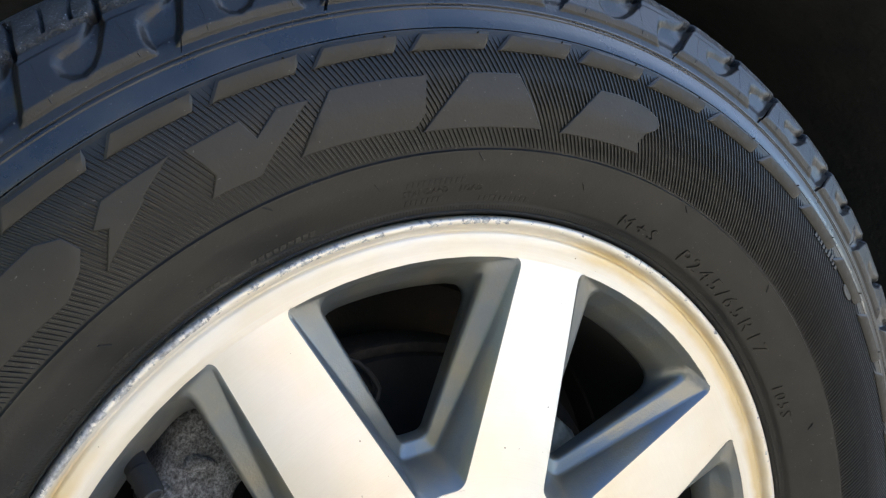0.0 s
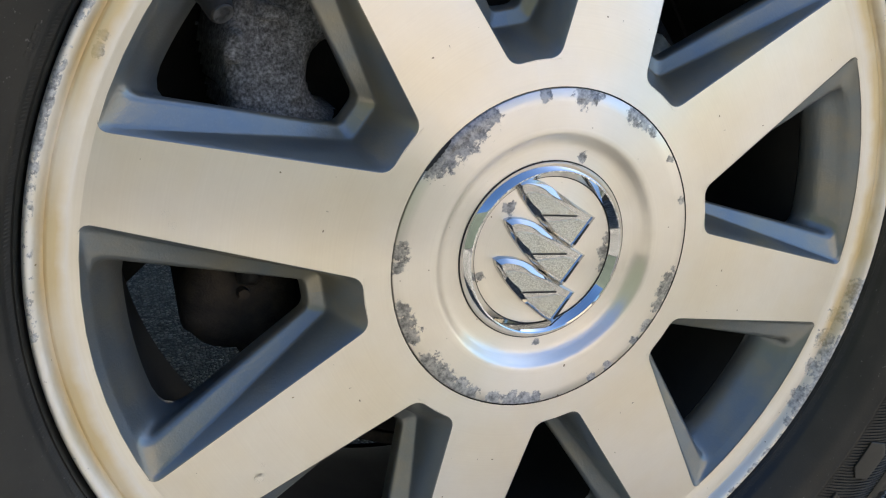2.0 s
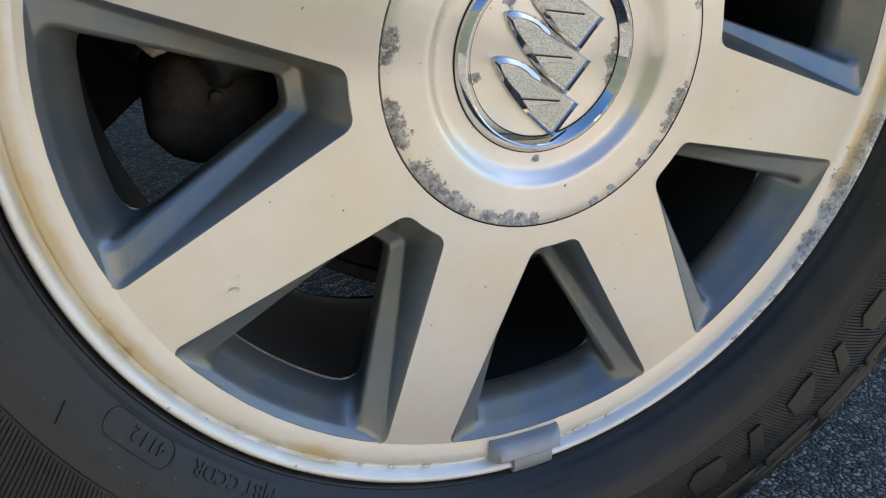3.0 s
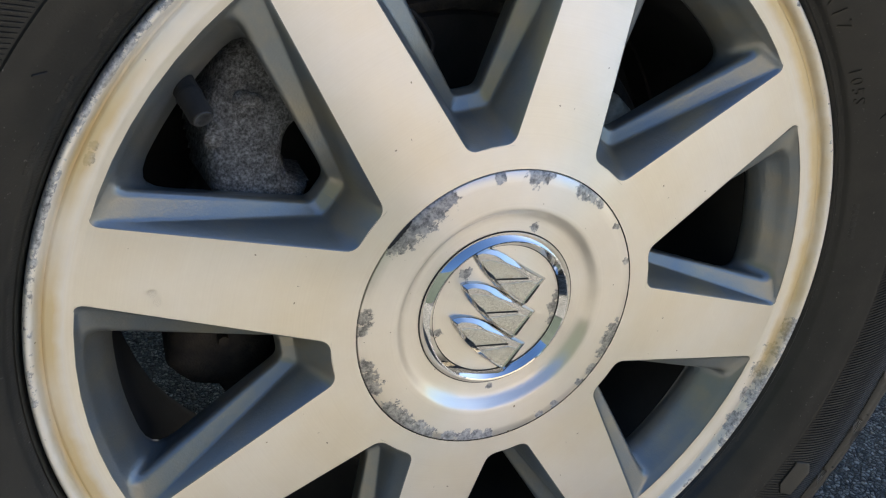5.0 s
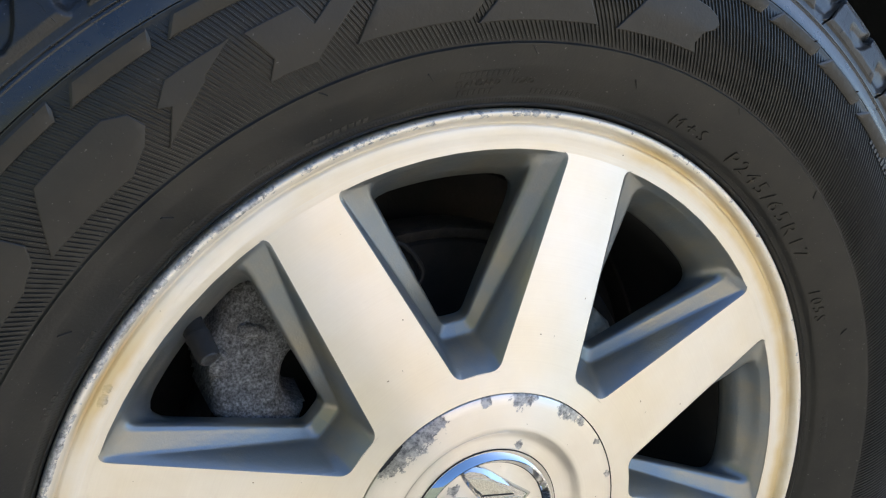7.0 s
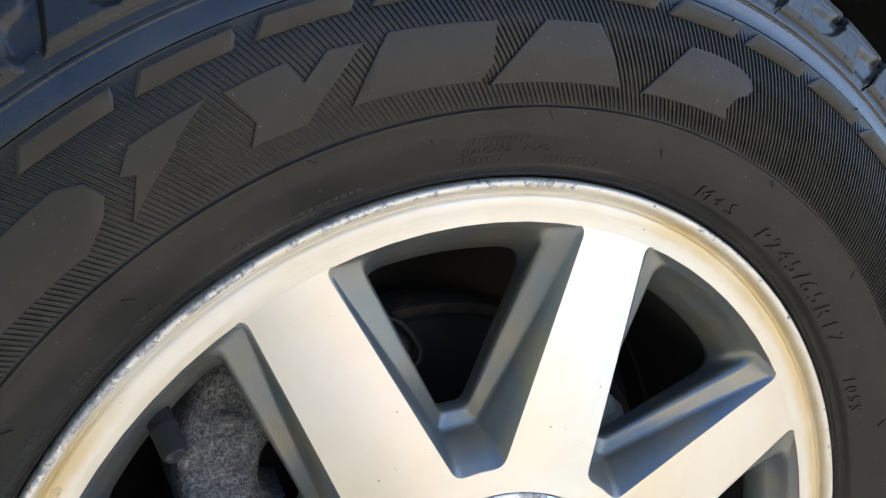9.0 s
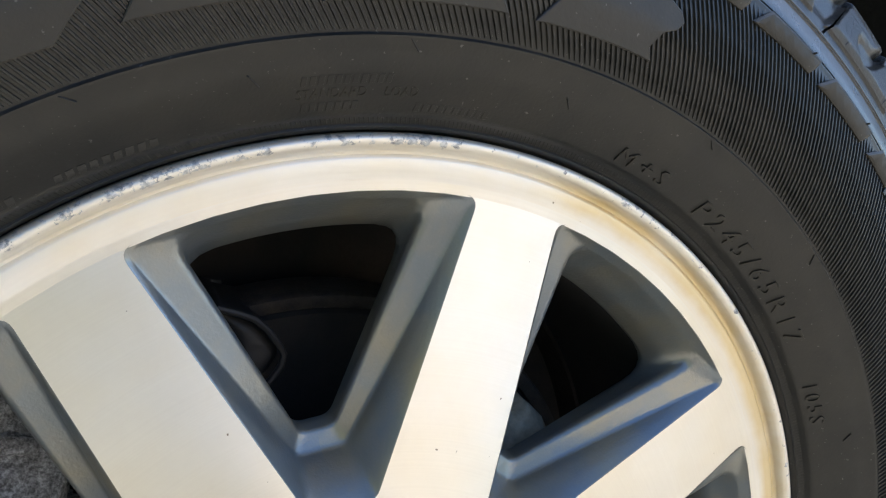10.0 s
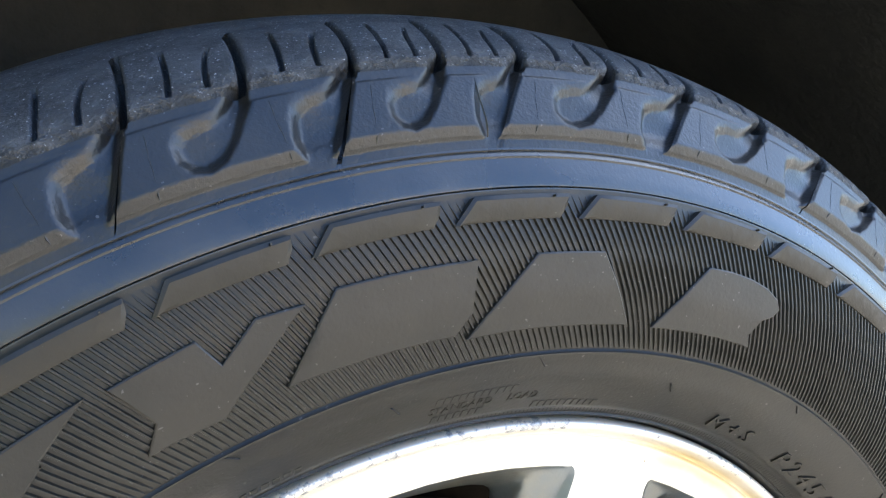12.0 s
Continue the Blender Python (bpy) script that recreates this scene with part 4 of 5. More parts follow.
def build_tyre():
    tyre = thing("tyre", "worn black all-season car tyre with ribbed sidewall and raised shapes", "tyre", WHEEL)
    bead = [(0.2230, 0.0090), (0.2335, 0.0065), (0.2368, 0.0000), (0.2380, -0.0052), (0.2392, -0.0068), (0.2400, -0.0064), (0.2425, -0.0086), (0.2432, -0.0108), (0.2450, -0.0125), (0.2491, -0.0155), (0.2540, -0.0193), (0.2584, -0.0225), (0.2627, -0.0252), (0.2684, -0.0277)]
    wall = [(0.2692, -0.0284), (0.2697, -0.0285), (0.2701, -0.0278), (0.2706, -0.0275), (0.2720, -0.0280), (0.2800, -0.0299), (0.2860, -0.0307), (0.2920, -0.0309), (0.3040, -0.0299), (0.3100, -0.0286), (0.3160, -0.0269), (0.3215, -0.0256), (0.3222, -0.0254), (0.3230, -0.0253), (0.3238, -0.0252), (0.3241, -0.0251), (0.3243, -0.0245), (0.3247, -0.0251)]
    shoulder = [(0.3258, -0.0249), (0.3290, -0.0231), (0.3320, -0.0215), (0.3330, -0.0209), (0.3337, -0.0211), (0.3345, -0.0205), (0.3350, -0.0197), (0.3356, -0.0200), (0.3364, -0.0197), (0.3372, -0.0185), (0.3390, -0.0150), (0.3430, -0.0120), (0.3500, -0.0075), (0.3540, -0.0030), (0.3570, 0.0050), (0.3600, 0.0150), (0.3625, 0.0300), (0.3650, 0.0450), (0.3665, 0.0620), (0.3680, TYRE_MID)]
    half = bead + wall + shoulder
    prof = half + [(r, 2 * TYRE_MID - y) for r, y in half[-2::-1]]
    v, f = revolve(prof, 360)
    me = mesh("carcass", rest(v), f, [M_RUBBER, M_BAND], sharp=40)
    for q in me.polygons:                         # the smooth band above the ribs takes the lighter copy with the sheen in it
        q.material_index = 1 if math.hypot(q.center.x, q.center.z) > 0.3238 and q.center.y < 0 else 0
    part("carcass", me, tyre, "smooth black rubber carcass of the tyre")
    # fine slanting ribs of the sidewall
    verts, faces = [], []
    count, slant = 760, math.tan(radians(27.0))
    rs = [0.2712, 0.2760, 0.2830, 0.2920, 0.3010, 0.3090, 0.3150, 0.3222]
    for i in range(count):
        a0 = 360.0 * i / count
        n0 = len(verts)
        for r in rs:
            a = a0 + math.degrees(slant * math.log(r / rs[0]))
            w = math.degrees(0.00062 / r)
            hh = 0.0003 if r in (rs[0], rs[-1]) else 0.0
            verts += [on_side(r, a - w * 1.35, -0.0016), on_side(r, a - w * 0.5, -0.0001 - hh), on_side(r, a + w * 0.5, -0.0001 - hh), on_side(r, a + w * 1.35, -0.0016)]
        for j in range(len(rs) - 1):
            for q in range(3):
                a = n0 + 4 * j + q
                faces.append((a, a + 1, a + 5, a + 4))
    me = bpy.data.meshes.new("sidewall_ribs")
    me.from_pydata(rest(verts), [], faces)
    me.materials.append(M_RIB)
    tagged(part("sidewall_ribs", me, tyre, "fine slanting ribs moulded in the sidewall"), kind="stuff")
    # fine hatching at the bead
    verts, faces = [], []
    for i in range(900):
        a, w = 360.0 * i / 900, 0.16
        n0 = len(verts)
        for r in (0.2400, 0.2424):
            a += 0.25 if r > 0.241 else 0.0
            verts += [P(r, a - w, np.interp(r, [0.2400, 0.2425], [-0.0064, -0.0086]) + 0.0001), P(r, a, np.interp(r, [0.2400, 0.2425], [-0.0064, -0.0086]) - 0.00009), P(r, a + w, np.interp(r, [0.2400, 0.2425], [-0.0064, -0.0086]) + 0.0001)]
        faces += [(n0, n0 + 1, n0 + 4, n0 + 3), (n0 + 1, n0 + 2, n0 + 5, n0 + 4)]
    me = bpy.data.meshes.new("bead_hatching")
    me.from_pydata(verts, [], faces)
    me.materials.append(M_RUBBER)
    tagged(part("bead_hatching", me, tyre), kind="stuff")
    # bars at the top of the ribbed band
    v, f = patch([(2.86, 0.3220), (-3.30, 0.3220), (-3.20, 0.3185), (-2.80, 0.3150), (4.10, 0.3147)], 0.0010, 0.0013, tilt=0.30)
    bar = mesh("sidewall_bar", v, f, M_RAISED, sharp=30)
    for i in range(44):
        part("sidewall_bar", bar, tyre, "", pose(0, 0, 0, 0, -(108.80 + 360.0 / 44 * i), 0))
    # shoulder and outer tread row: one pitch holds a lug with a scoop, and two blocks with slits
    starts = [148.90, 138.00, 126.97, 116.40, 107.20, 95.50, 82.70, 70.50, 59.70, 50.50]      # pitches of the tread differ, as moulded
    starts += [50.50 - 261.6 / 24 * (i + 1) for i in range(23)]
    ends = starts[1:] + [starts[0] - 360]
    for i in range(33):
        pitch, fine = round(starts[i] - ends[i], 2), starts[i] > 45
        m = pose(0, 0, 0, 0, -starts[i], 0)
        for name, me in pitch_meshes(pitch, fine):
            if abs(((starts[i] - pitch / 2 - RHO) % 360) - 270) < 32:   # those in the contact patch are pressed flat
                me = me.copy()
                inv = m.inverted()
                for q in me.vertices:
                    q.co = inv @ Vector(rest([tuple(m @ q.co)])[0])
            part(name, me, tyre, "", m)
    # mould seams on the lugs and vent nubs beside the bars
    def seam(a0, a1):
        v = []
        for i in range(7):
            r, a = 0.3395 + 0.0180 * i / 6, a0 + (a1 - a0) * i / 6 + 0.03 * math.sin(i * 2.1 + a0 * 5)
            v += [on_side(r, a - 0.06, -0.0003), on_side(r, a, 0.00006 + 0.00010 * (i % 2)), on_side(r, a + 0.06, -0.0003)]
        return mesh("mould_seam", v, [(3 * i + k, 3 * i + k + 1, 3 * i + k + 4, 3 * i + k + 3) for i in range(6) for k in range(2)], M_LUG)
    seams = [seam(-0.1, -0.6), seam(-6.4, -6.2)]
    for i in range(33):
        for k in range(2):
            part("mould_seam", seams[k], tyre, "", pose(0, 0, 0, 0, -starts[i], 0))
    v, f = tube([on_side(0.3212, -2.2, 0.001), on_side(0.3212, -2.2, 0.0042)], [0.0005, 0.0004], 8)
    nub = mesh("vent_nub", v, f, M_RAISED)
    for i in range(44):
        part("vent_nub", nub, tyre, "", pose(0, 0, 0, 0, -(108.80 + 360.0 / 44 * i), 0))
    rib = []
    for y0, y1 in ((0.0345, 0.0600), (0.0660, 0.0890), (0.0970, 0.1240), (0.1300, 0.1920)):
        prof = [(tread_r(min(y0, 2 * TYRE_MID - y0)) - 0.011, y0 + 0.001)]
        for i in range(6):
            y = y0 + (y1 - y0) * i / 5
            prof.append((tread_r(min(y, 2 * TYRE_MID - y)) - (0.0008 if i in (0, 5) else 0), y))
        prof.append((prof[-1][0] - 0.011, y1 - 0.001))
        v, f = revolve(prof, 264)
        part("tread_rib", mesh("tread_rib", rest(v), f, M_TREAD, sharp=40), tyre, "continuous rib of the tread" if not rib else "")
        rib.append(1)
    # large raised shapes of the maker's mark (plain blocks)
    shapes = {
        "e": [(120.30, 0.3052), (111.66, 0.3042), (112.70, 0.2980), (112.20, 0.2880), (113.40, 0.2815), (124.20, 0.2822)],
        "a": [(107.65, 0.3044), (102.72, 0.3047), (99.82, 0.2802), (104.00, 0.2800), (108.40, 0.2800), (112.60, 0.2797)],
        "r": [(93.75, 0.3043), (91.6, 0.3049), (89.6, 0.3047), (87.8, 0.3036), (86.5, 0.3012), (86.0, 0.2980), (86.4, 0.2945), (87.4, 0.2915), (88.6, 0.2895), (87.5, 0.2805), (90.9, 0.2806), (94.6, 0.2802), (97.7, 0.2800)],
        "y": [(132.50, 0.3038), (127.90, 0.3050), (127.10, 0.2962), (124.80, 0.3046), (122.10, 0.3036), (126.75, 0.2860), (127.90, 0.2813), (132.35, 0.2819), (131.25, 0.2895)],
        "bolt": [(133.5, 0.3046), (137.5, 0.2940), (136.7, 0.2950), (142.1, 0.2808), (140.0, 0.2935), (141.0, 0.2960), (139.3, 0.3035)],
    }
    shapes.update({
        "d": [(151.3, 0.3038), (144.6, 0.3052), (142.9, 0.3010), (142.4, 0.2939), (143.4, 0.2880), (145.7, 0.2814), (154.75, 0.2815)],
        "o": [(157.2, 0.3035), (155.6, 0.3000), (155.0, 0.2920), (155.9, 0.2860), (158.3, 0.2815), (163.2, 0.2812), (165.4, 0.2860), (166.0, 0.2940), (164.6, 0.3015), (161.5, 0.3045)],
        "f1": [(-17.5, 0.2790), (-21.5, 0.2790), (-22.6, 0.2850), (-22.0, 0.2960), (-18.0, 0.2975), (-16.8, 0.2900)],
        "f2": [(-25.6, 0.2795), (-27.3, 0.2795), (-28.6, 0.2985), (-26.6, 0.2985)],
        "f3": [(-31.0, 0.2790), (-33.0, 0.2790), (-36.2, 0.2830), (-36.0, 0.2960), (-33.8, 0.2985), (-32.0, 0.2900)],
        "f4": [(-40.2, 0.2795), (-42.2, 0.2795), (-43.4, 0.2985), (-41.2, 0.2985)],
        "f5": [(-46.8, 0.2800), (-50.8, 0.2790), (-52.2, 0.2850), (-51.6, 0.2960), (-48.2, 0.2985), (-46.6, 0.2920)],
    })
    for key, poly in shapes.items():
        v, f = patch(poly, 0.0007, 0.0005, 0.0012, 0.005)
        part("raised_shape", mesh("raised_shape", v, f, M_RAISED, sharp=30), tyre, "plain raised rubber shape of the maker's mark" if key == "e" else "")
    # short moulded ticks
    for a, r0, r1 in ((105.71, 0.2650, 0.2690), (116.88, 0.2565, 0.2605), (91.62, 0.2560, 0.2592), (128.06, 0.2660, 0.2690), (-135.4, 0.2545, 0.2620), (77.5, 0.2665, 0.2690), (60.0, 0.2655, 0.2690), (146.0, 0.2560, 0.2600), (37.0, 0.2570, 0.2600), (160.0, 0.2560, 0.2600)):
        v, f = patch([(a - 0.07, r0), (a + 0.06, r0), (a + 0.80, r1), (a + 0.66, r1)], 0.0007, 0.0002)
        part("mould_mark", mesh("mould_mark", v, f, M_BLACK), tyre)
    return tyre


tyre = build_tyre()


def text_on_side(body, deg, r0, size, h=0.0007, squeeze=1.0, material=None, gap=1.0):
    """Raised writing round the sidewall, tops outward, starting at angle deg."""
    cu = bpy.data.curves.new("text", "FONT")
    cu.body = body
    cu.size = size
    cu.space_character = gap
    cu.extrude = 0.0006
    cu.resolution_u = 2
    tmp = new("text", cu)
    me = bpy.data.meshes.new_from_object(tmp.evaluated_get(bpy.context.evaluated_depsgraph_get()))
    bpy.data.objects.remove(tmp)
    for q in me.vertices:
        x, y, z = q.co
        r = r0 + y
        q.co = on_side(r, deg - math.degrees(squeeze * x / r0), h if z > 0 else -0.0008)
    me.materials.append(material or M_RAISED)
    return part("lettering", me, tyre, "small raised writing")


text_on_side("M+S", 84.4, 0.2462, 0.0082, squeeze=1.45, gap=1.45)
text_on_side("P245/65R17", 73.4, 0.2458, 0.0098, squeeze=1.48, gap=1.36)
text_on_side("105S", 45.5, 0.2460, 0.0080, squeeze=1.3, gap=1.3)
text_on_side("STANDARD", 114.2, 0.2502, 0.0046, 0.0003, squeeze=0.98)
text_on_side("LOAD", 107.4, 0.2502, 0.0046, 0.0003, squeeze=0.98)


def oval_on_side(a0, a1, r0, r1):
    """A raised outline round a code."""
    rad, mid, pts = (r1 - r0) / 2, (r0 + r1) / 2, []
    da = math.degrees(rad / mid)
    for i in range(13):
        t = math.pi * (0.5 + i / 12)
        pts.append((a0 + da + da * math.cos(t), mid + rad * math.sin(t)))
    for i in range(1, 8):
        pts.append((a0 + da + (a1 - a0 - 2 * da) * i / 8, r0))
    for i in range(13):
        t = math.pi * (-0.5 + i / 12)
        pts.append((a1 - da + da * math.cos(t), mid + rad * math.sin(t)))
    for i in range(1, 8):
        pts.append((a1 - da - (a1 - a0 - 2 * da) * i / 8, r1))
    v, f = tube([on_side(r, a, 0.0001) for a, r in pts + pts[:2]], 0.00045, 8)
    return part("code_outline", mesh("code_outline", v, f, M_RAISED), tyre)


oval_on_side(-131.0, -122.0, 0.2435, 0.2545)
text_on_side("4112", -123.0, 0.2456, 0.0080, squeeze=1.25)
text_on_side("PJBT CCDR", -108.5, 0.2448, 0.0085, squeeze=1.1)
text_on_side("POLYESTER CORD", -66.5, 0.2472, 0.0040, 0.0003)


def bars_on_side(deg0, deg1, r0, h, count):
    """Unreadable writing as short plain bars."""
    for i in range(count):
        a = deg0 + (deg1 - deg0) * (i + 0.1) / count
        b = deg0 + (deg1 - deg0) * (i + 0.8) / count
        v, f = patch([(a, r0), (b, r0), (b - 0.05, r0 + h), (a - 0.05, r0 + h)], 0.0002, 0.0001)
        part("raised_bar", mesh("raised_bar", v, f, M_RUBBER), tyre)


# small code on the ribs near the shoulder, and an oval beside it
for i in range(9):
    a = 59.8 - 5.8 * i / 9
    v, f = patch([(a, 0.3122), (a - 0.42, 0.3122), (a - 0.42, 0.3172), (a, 0.3172)], 0.0004, 0.0002)
    part("raised_bar", mesh("raised_bar", v, f, M_RIB, sharp=30), tyre)
v, f = patch([(50.75 + 1.15 * math.cos(radians(30 * i)), 0.3135 + 0.0030 * math.sin(radians(30 * i))) for i in range(12)], 0.0006, 0.0004)
part("raised_oval", mesh("raised_oval", v, f, M_RAISED, sharp=30), tyre)

bars_on_side(114.0, 107.0, 0.2546, 0.0030, 11)
bars_on_side(113.8, 109.2, 0.2458, 0.0028, 7)
bars_on_side(104.6, 97.8, 0.2450, 0.0028, 10)
bars_on_side(131.5, 124.0, 0.2450, 0.0026, 9)
bars_on_side(137.5, 134.0, 0.2450, 0.0026, 4)
for a in (148.0, 155.5, 162.5, 170.0):
    bars_on_side(a, a - 3.2, 0.2450, 0.0022, 4)
bars_on_side(-52.0, -45.0, 0.2492, 0.0030, 11)
bars_on_side(24.0, 18.0, 0.2470, 0.0030, 6)

# ---- brake and suspension behind the spokes (placed in the wheel's axes) ----
def brake_disc():
    t = thing("brake_disc", "dark rusty brake disc behind the spokes", "brake disc", WHEEL)
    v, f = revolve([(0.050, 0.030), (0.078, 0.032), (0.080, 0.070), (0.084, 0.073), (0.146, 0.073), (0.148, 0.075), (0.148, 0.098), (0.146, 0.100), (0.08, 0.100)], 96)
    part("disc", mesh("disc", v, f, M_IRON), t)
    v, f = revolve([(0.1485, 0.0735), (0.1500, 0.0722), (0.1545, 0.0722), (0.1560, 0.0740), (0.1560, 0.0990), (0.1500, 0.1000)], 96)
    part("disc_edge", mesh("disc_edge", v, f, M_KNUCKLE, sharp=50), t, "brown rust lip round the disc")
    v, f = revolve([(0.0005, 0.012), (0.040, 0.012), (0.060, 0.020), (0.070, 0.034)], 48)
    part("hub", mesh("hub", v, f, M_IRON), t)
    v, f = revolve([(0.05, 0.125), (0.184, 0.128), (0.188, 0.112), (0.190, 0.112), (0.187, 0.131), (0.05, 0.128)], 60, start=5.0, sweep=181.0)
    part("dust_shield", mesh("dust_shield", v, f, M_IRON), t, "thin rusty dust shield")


brake_disc()


def lump(name, rings, material, seed=3, amp=0.0015, steps=28):
    """A rounded casting: rings of (centre, radius_a, radius_b) along y, roughened."""
    verts, faces = [], []
    for (cx, cy, cz), ra, rb in rings:
        for k in range(steps):
            t = 2 * math.pi * k / steps
            ct, st = math.cos(t), math.sin(t)
            x = abs(ct) ** 0.7 * math.copysign(ra, ct)
            z = abs(st) ** 0.7 * math.copysign(rb, st)
            q = Vector((cx + x, cy, cz + z))
            verts.append(q + noise.noise_vector(q * 90 + Vector((seed, 0, 0))) * amp)
    for i in range(len(rings) - 1):
        for k in range(steps):
            a, b = i * steps + k, i * steps + (k + 1) % steps
            faces.append((a, b, b + steps, a + steps))
    faces.append(tuple(range(steps)))
    faces.append(tuple((len(rings) - 1) * steps + k for k in range(steps)))
    return mesh(name, verts, faces, material, sharp=60)


def casting(name, poly, holes, y0, depth, material, step=0.002, amp=0.0016, seed=1.0, lean=0.0):
    """A rough cast face over the outline poly (x, z) with round bites, rounded off towards its edges."""
    xs, zs = [q[0] for q in poly], [q[1] for q in poly]

    def inside(x, z):
        hit = False
        for (x0, z0), (x1, z1) in zip(poly, poly[1:] + poly[:1]):
            if (z0 > z) != (z1 > z) and x < (x1 - x0) * (z - z0) / (z1 - z0) + x0:
                hit = not hit
        return hit

    def edge(x, z):
        best = 1.0
        for (x0, z0), (x1, z1) in zip(poly, poly[1:] + poly[:1]):
            t = max(0.0, min(1.0, ((x - x0) * (x1 - x0) + (z - z0) * (z1 - z0)) / ((x1 - x0) ** 2 + (z1 - z0) ** 2)))
            best = min(best, math.hypot(x - x0 - t * (x1 - x0), z - z0 - t * (z1 - z0)))
        best = best if inside(x, z) else -best
        for hx, hz, hr in holes:
            best = min(best, math.hypot(x - hx, z - hz) - hr)
        return best

    verts, faces, grid = [], [], {}
    nx, nz = int((max(xs) - min(xs)) / step) + 3, int((max(zs) - min(zs)) / step) + 3
    for i in range(nx):
        for j in range(nz):
            x, z = min(xs) - step + i * step, min(zs) - step + j * step
            e = edge(x, z)
            if e < -step * 1.2:
                continue
            round_off = 0.010 * max(0.0, 1 - max(e, 0) / 0.008) ** 2.2
            q = Vector((x, 0, z)) * 110 + Vector((seed, seed, 0))
            n1 = noise.noise(q) * amp + noise.noise(q * 3.1) * amp * 0.5
            y = y0 + round_off + n1 + (depth if e < 0 else 0) + lean * (z - min(zs))
            grid[i, j] = len(verts)
            verts.append((x, y, z))
    for (i, j), a in grid.items():
        if all(k in grid for k in ((i + 1, j), (i + 1, j + 1), (i, j + 1))):
            faces.append((a, grid[i + 1, j], grid[i + 1, j + 1], grid[i, j + 1]))
    return mesh(name, verts, faces, material, sharp=80)


def caliper():
    t = thing("brake_caliper", "rough grey cast brake caliper behind the spokes", "brake caliper", WHEEL)
    body = [(-0.1570, 0.0300), (-0.1640, 0.0480), (-0.1680, 0.0620), (-0.1660, 0.0780), (-0.1640, 0.0960), (-0.1560, 0.1100), (-0.1400, 0.1160), (-0.1200, 0.1080), (-0.1060, 0.0900), (-0.1040, 0.0720), (-0.1060, 0.0440), (-0.1100, 0.0280), (-0.1450, 0.0240)]
    part("caliper_body", casting("caliper_body", body, [(-0.1080, 0.0590, 0.0165), (-0.1765, 0.0500, 0.0100)], 0.0300, 0.05, M_CAST, 0.0018, 0.0012, 1.0, 0.20), t)
    part("casting_boss", lump("casting_boss", [((-0.1615, 0.0325, 0.0600), 0.0025, 0.0050), ((-0.1615, 0.0340, 0.0600), 0.0040, 0.0070), ((-0.1615, 0.042, 0.0600), 0.0052, 0.0086)], M_CAST, 5, 0.0012, 20), t)
    part("casting_boss", lump("casting_boss", [((-0.1475, 0.0372, 0.0785), 0.0055, 0.0022), ((-0.1475, 0.0388, 0.0785), 0.0075, 0.0038), ((-0.1475, 0.052, 0.0785), 0.0085, 0.0048)], M_CAST, 7, 0.0012, 20), t)
    edge = [P(r, a, 0.055) for a, r in ((121.6, 0.1640), (119.0, 0.1592), (116.6, 0.1546), (114.8, 0.1482), (113.2, 0.1400), (112.7, 0.1360), (113.4, 0.1312), (115.6, 0.1262), (118.0, 0.1234))]
    br = [(q[0], q[2]) for q in edge] + [(-0.070, 0.108), (-0.078, 0.125), (-0.092, 0.138)]
    bracket = part("bracket", casting("bracket", br, [], 0.058, 0.03, M_RUST, 0.0015, 0.0006, 4.0), t, "dark rubber bracket of the caliper with a rolled edge")
    v, f = tube([Vector(q) + Vector((-0.0016, 0, -0.0004)) for q in edge], 0.0016, 8)
    part("rolled_edge", mesh("rolled_edge", v, f, M_RUST), bracket)
    pad = [(0.060, 0.084), (0.066, 0.112), (0.078, 0.122), (0.090, 0.116), (0.098, 0.107), (0.094, 0.096), (0.084, 0.086)]
    part("pad_plate", casting("pad_plate", pad, [], 0.050, 0.02, M_PAD, 0.0015, 0.0008, 6.0), t, "pale plate beside the disc")


caliper()


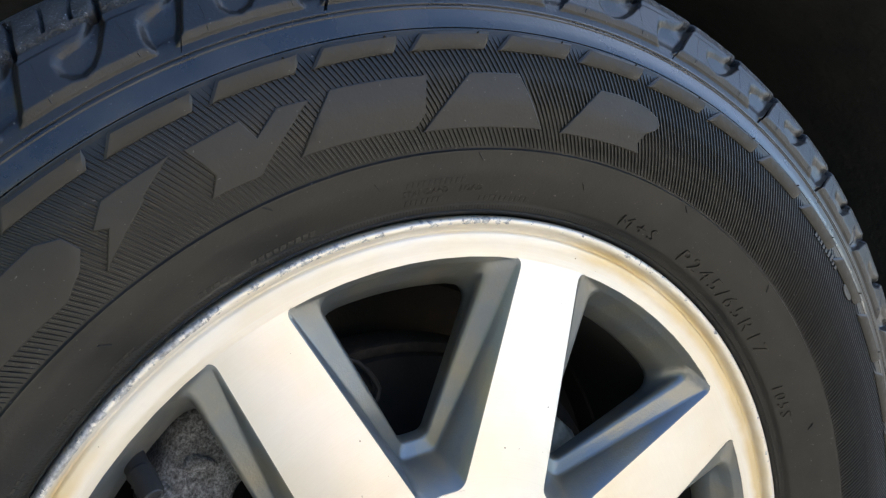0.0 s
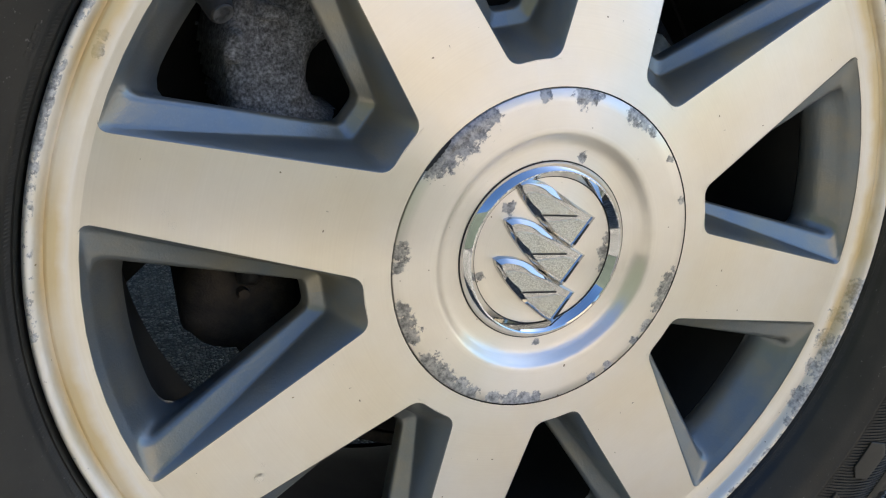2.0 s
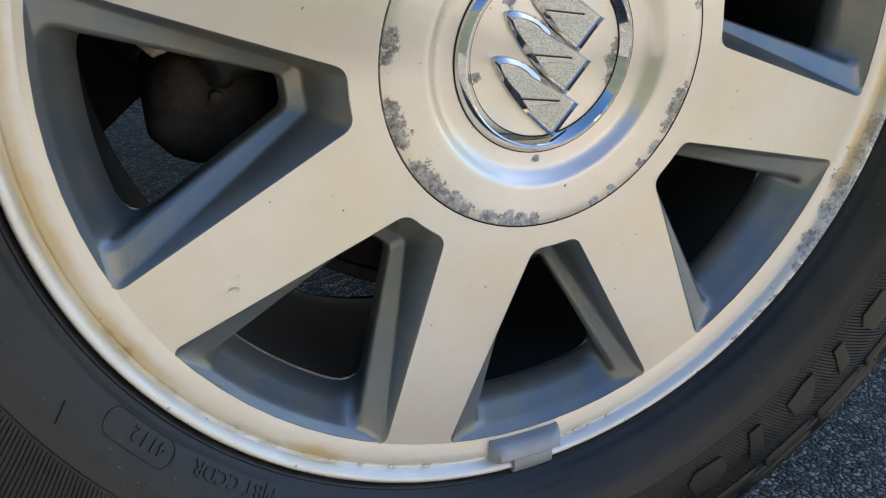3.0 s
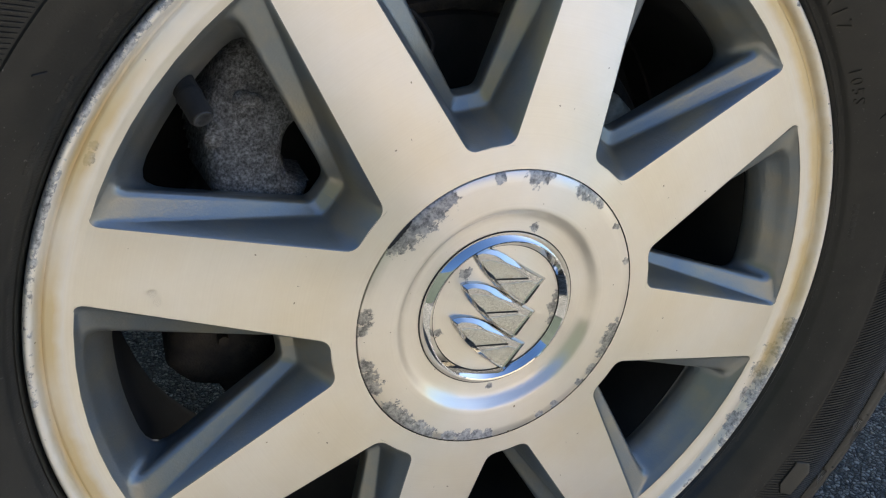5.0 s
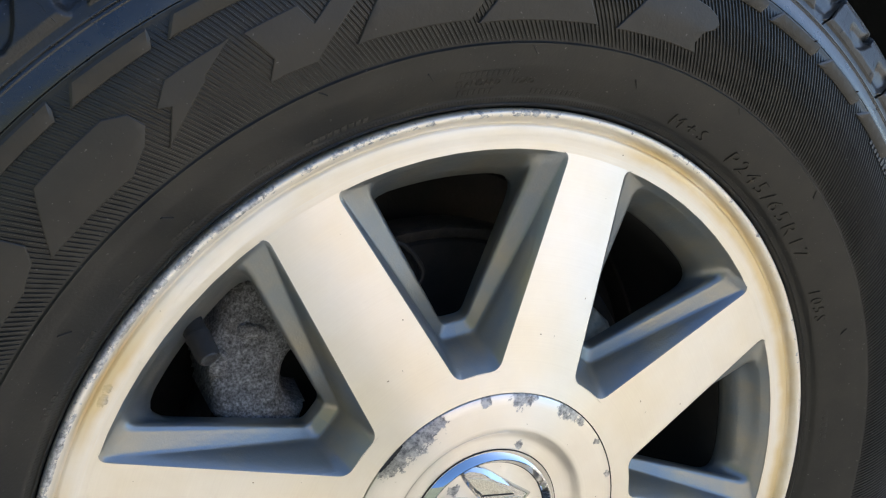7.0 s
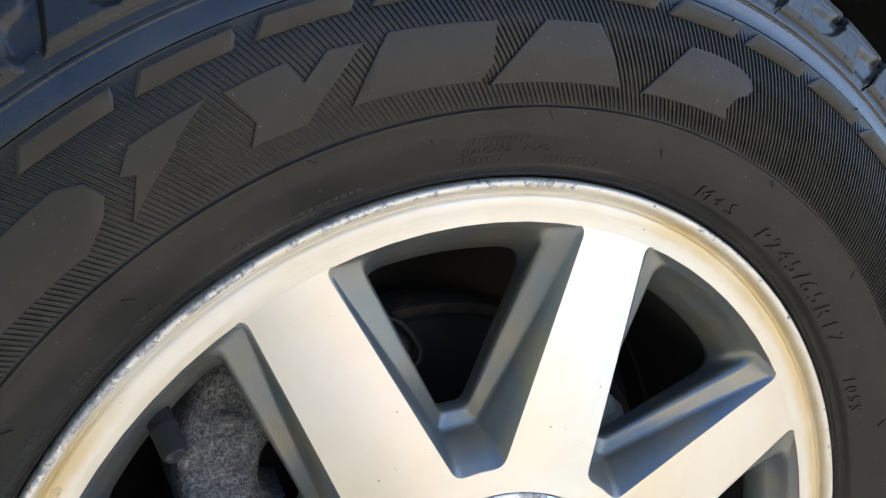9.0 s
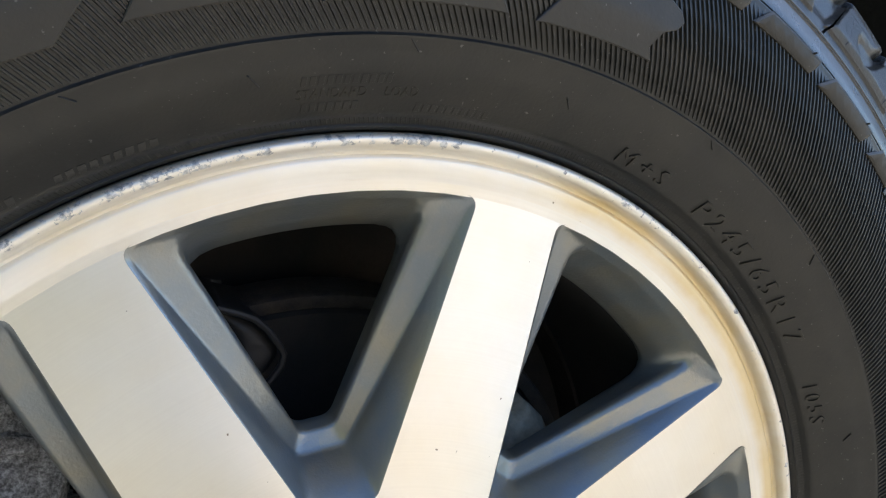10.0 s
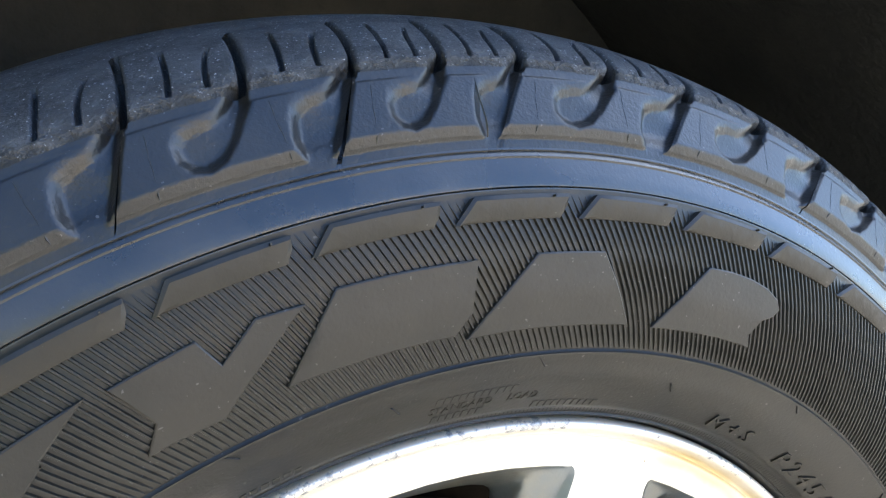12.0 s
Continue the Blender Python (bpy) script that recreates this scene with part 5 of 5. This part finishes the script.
def suspension():
    t = thing("control_arm", "brown rusty suspension arm with a ball joint", "suspension arm", WHEEL)
    part("joint", lump("joint", [((-0.126, 0.056, -0.068), 0.009, 0.008), ((-0.126, 0.058, -0.068), 0.019, 0.018), ((-0.126, 0.063, -0.069), 0.027, 0.025), ((-0.126, 0.072, -0.070), 0.030, 0.028), ((-0.126, 0.150, -0.070), 0.024, 0.022)], M_KNUCKLE, 2, 0.0030, 40), t, "round rusty ball joint")
    v, f = tube([(-0.129, 0.050, -0.060), (-0.129, 0.060, -0.061)], [0.0030, 0.0036], 6)
    part("bolt", mesh("bolt", v, f, M_KNUCKLE, False), t)
    clamp = [(-0.144, -0.030), (-0.141, -0.047), (-0.136, -0.049), (-0.132, -0.056), (-0.124, -0.056), (-0.120, -0.050), (-0.112, -0.046), (-0.110, -0.032)]
    part("clamp", casting("clamp", clamp, [], 0.044, 0.02, M_RUST, 0.0010, 0.0010, 9.0), t, "dark bracket over the ball joint")
    plate = [(-0.172, -0.030), (-0.165, -0.046), (-0.158, -0.050), (-0.150, -0.044), (-0.146, -0.031)]
    part("plate", casting("plate", plate, [], 0.050, 0.02, M_PAD, 0.0010, 0.0010, 3.0), t, "pale dusty plate beside the joint")
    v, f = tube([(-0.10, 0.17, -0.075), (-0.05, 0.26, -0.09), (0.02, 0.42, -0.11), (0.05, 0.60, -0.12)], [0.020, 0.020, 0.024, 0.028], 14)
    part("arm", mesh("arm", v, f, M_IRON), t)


suspension()

# ---- water drops along the lower lip ----
def drop(size):
    verts, faces = [], []
    rings, seg = 5, 14
    for i in range(rings):
        t = i / (rings - 1) * math.pi / 2
        for k in range(seg):
            a = 2 * math.pi * k / seg
            verts.append((size * math.cos(t) * math.cos(a), -size * 0.7 * math.sin(t), size * math.cos(t) * math.sin(a)))
    for i in range(rings - 1):
        for k in range(seg):
            a, b = i * seg + k, i * seg + (k + 1) % seg
            faces.append((a, b, b + seg, a + seg))
    faces.append(tuple(range(seg)))
    return mesh("water_drop", verts, faces, M_WATER)


drop_me = [drop(0.0021), drop(0.0014), drop(0.0027)]
for i, (a, r) in enumerate([(-136.6, 0.2250), (-135.2, 0.2248), (-133.6, 0.2261), (-127.8, 0.2271), (-126.0, 0.2253), (-122.0, 0.2253), (-118.6, 0.2269), (-116.6, 0.2255), (-114.7, 0.2232), (-111.9, 0.2242), (-110.6, 0.2241), (-106.1, 0.2247), (-101.9, 0.2258), (-97.7, 0.2247), (-93.0, 0.2256), (-87.8, 0.2252), (-65.4, 0.2260), (-63.5, 0.2266), (-61.6, 0.2271), (-58.1, 0.2281)]):
    ob = new("water_drop", drop_me[(0, 1, 2, 1, 0)[i % 5]])
    r = 0.2283 + (r - 0.2255) * 0.25
    y = -0.0012
    ob.matrix_world = WHEEL @ Matrix.Translation(P(r, a, y + 0.0001))
    tagged(ob, "clear water drop in the groove of the wheel lip", "water drop", "drops on the lip")

for a, r, k in ((-131.56, 0.1767, 2), (-133.20, 0.1712, 1), (-177.11, 0.1832, 0), (-175.71, 0.1801, 0), (-121.84, 0.2134, 1)):
    ob = new("water_drop", drop_me[k])
    ob.matrix_world = WHEEL @ Matrix.Translation(P(r, a, face_y(r) + 0.0001))
    tagged(ob, "clear water drop on a machined spoke", "water drop", "drops on the spokes")
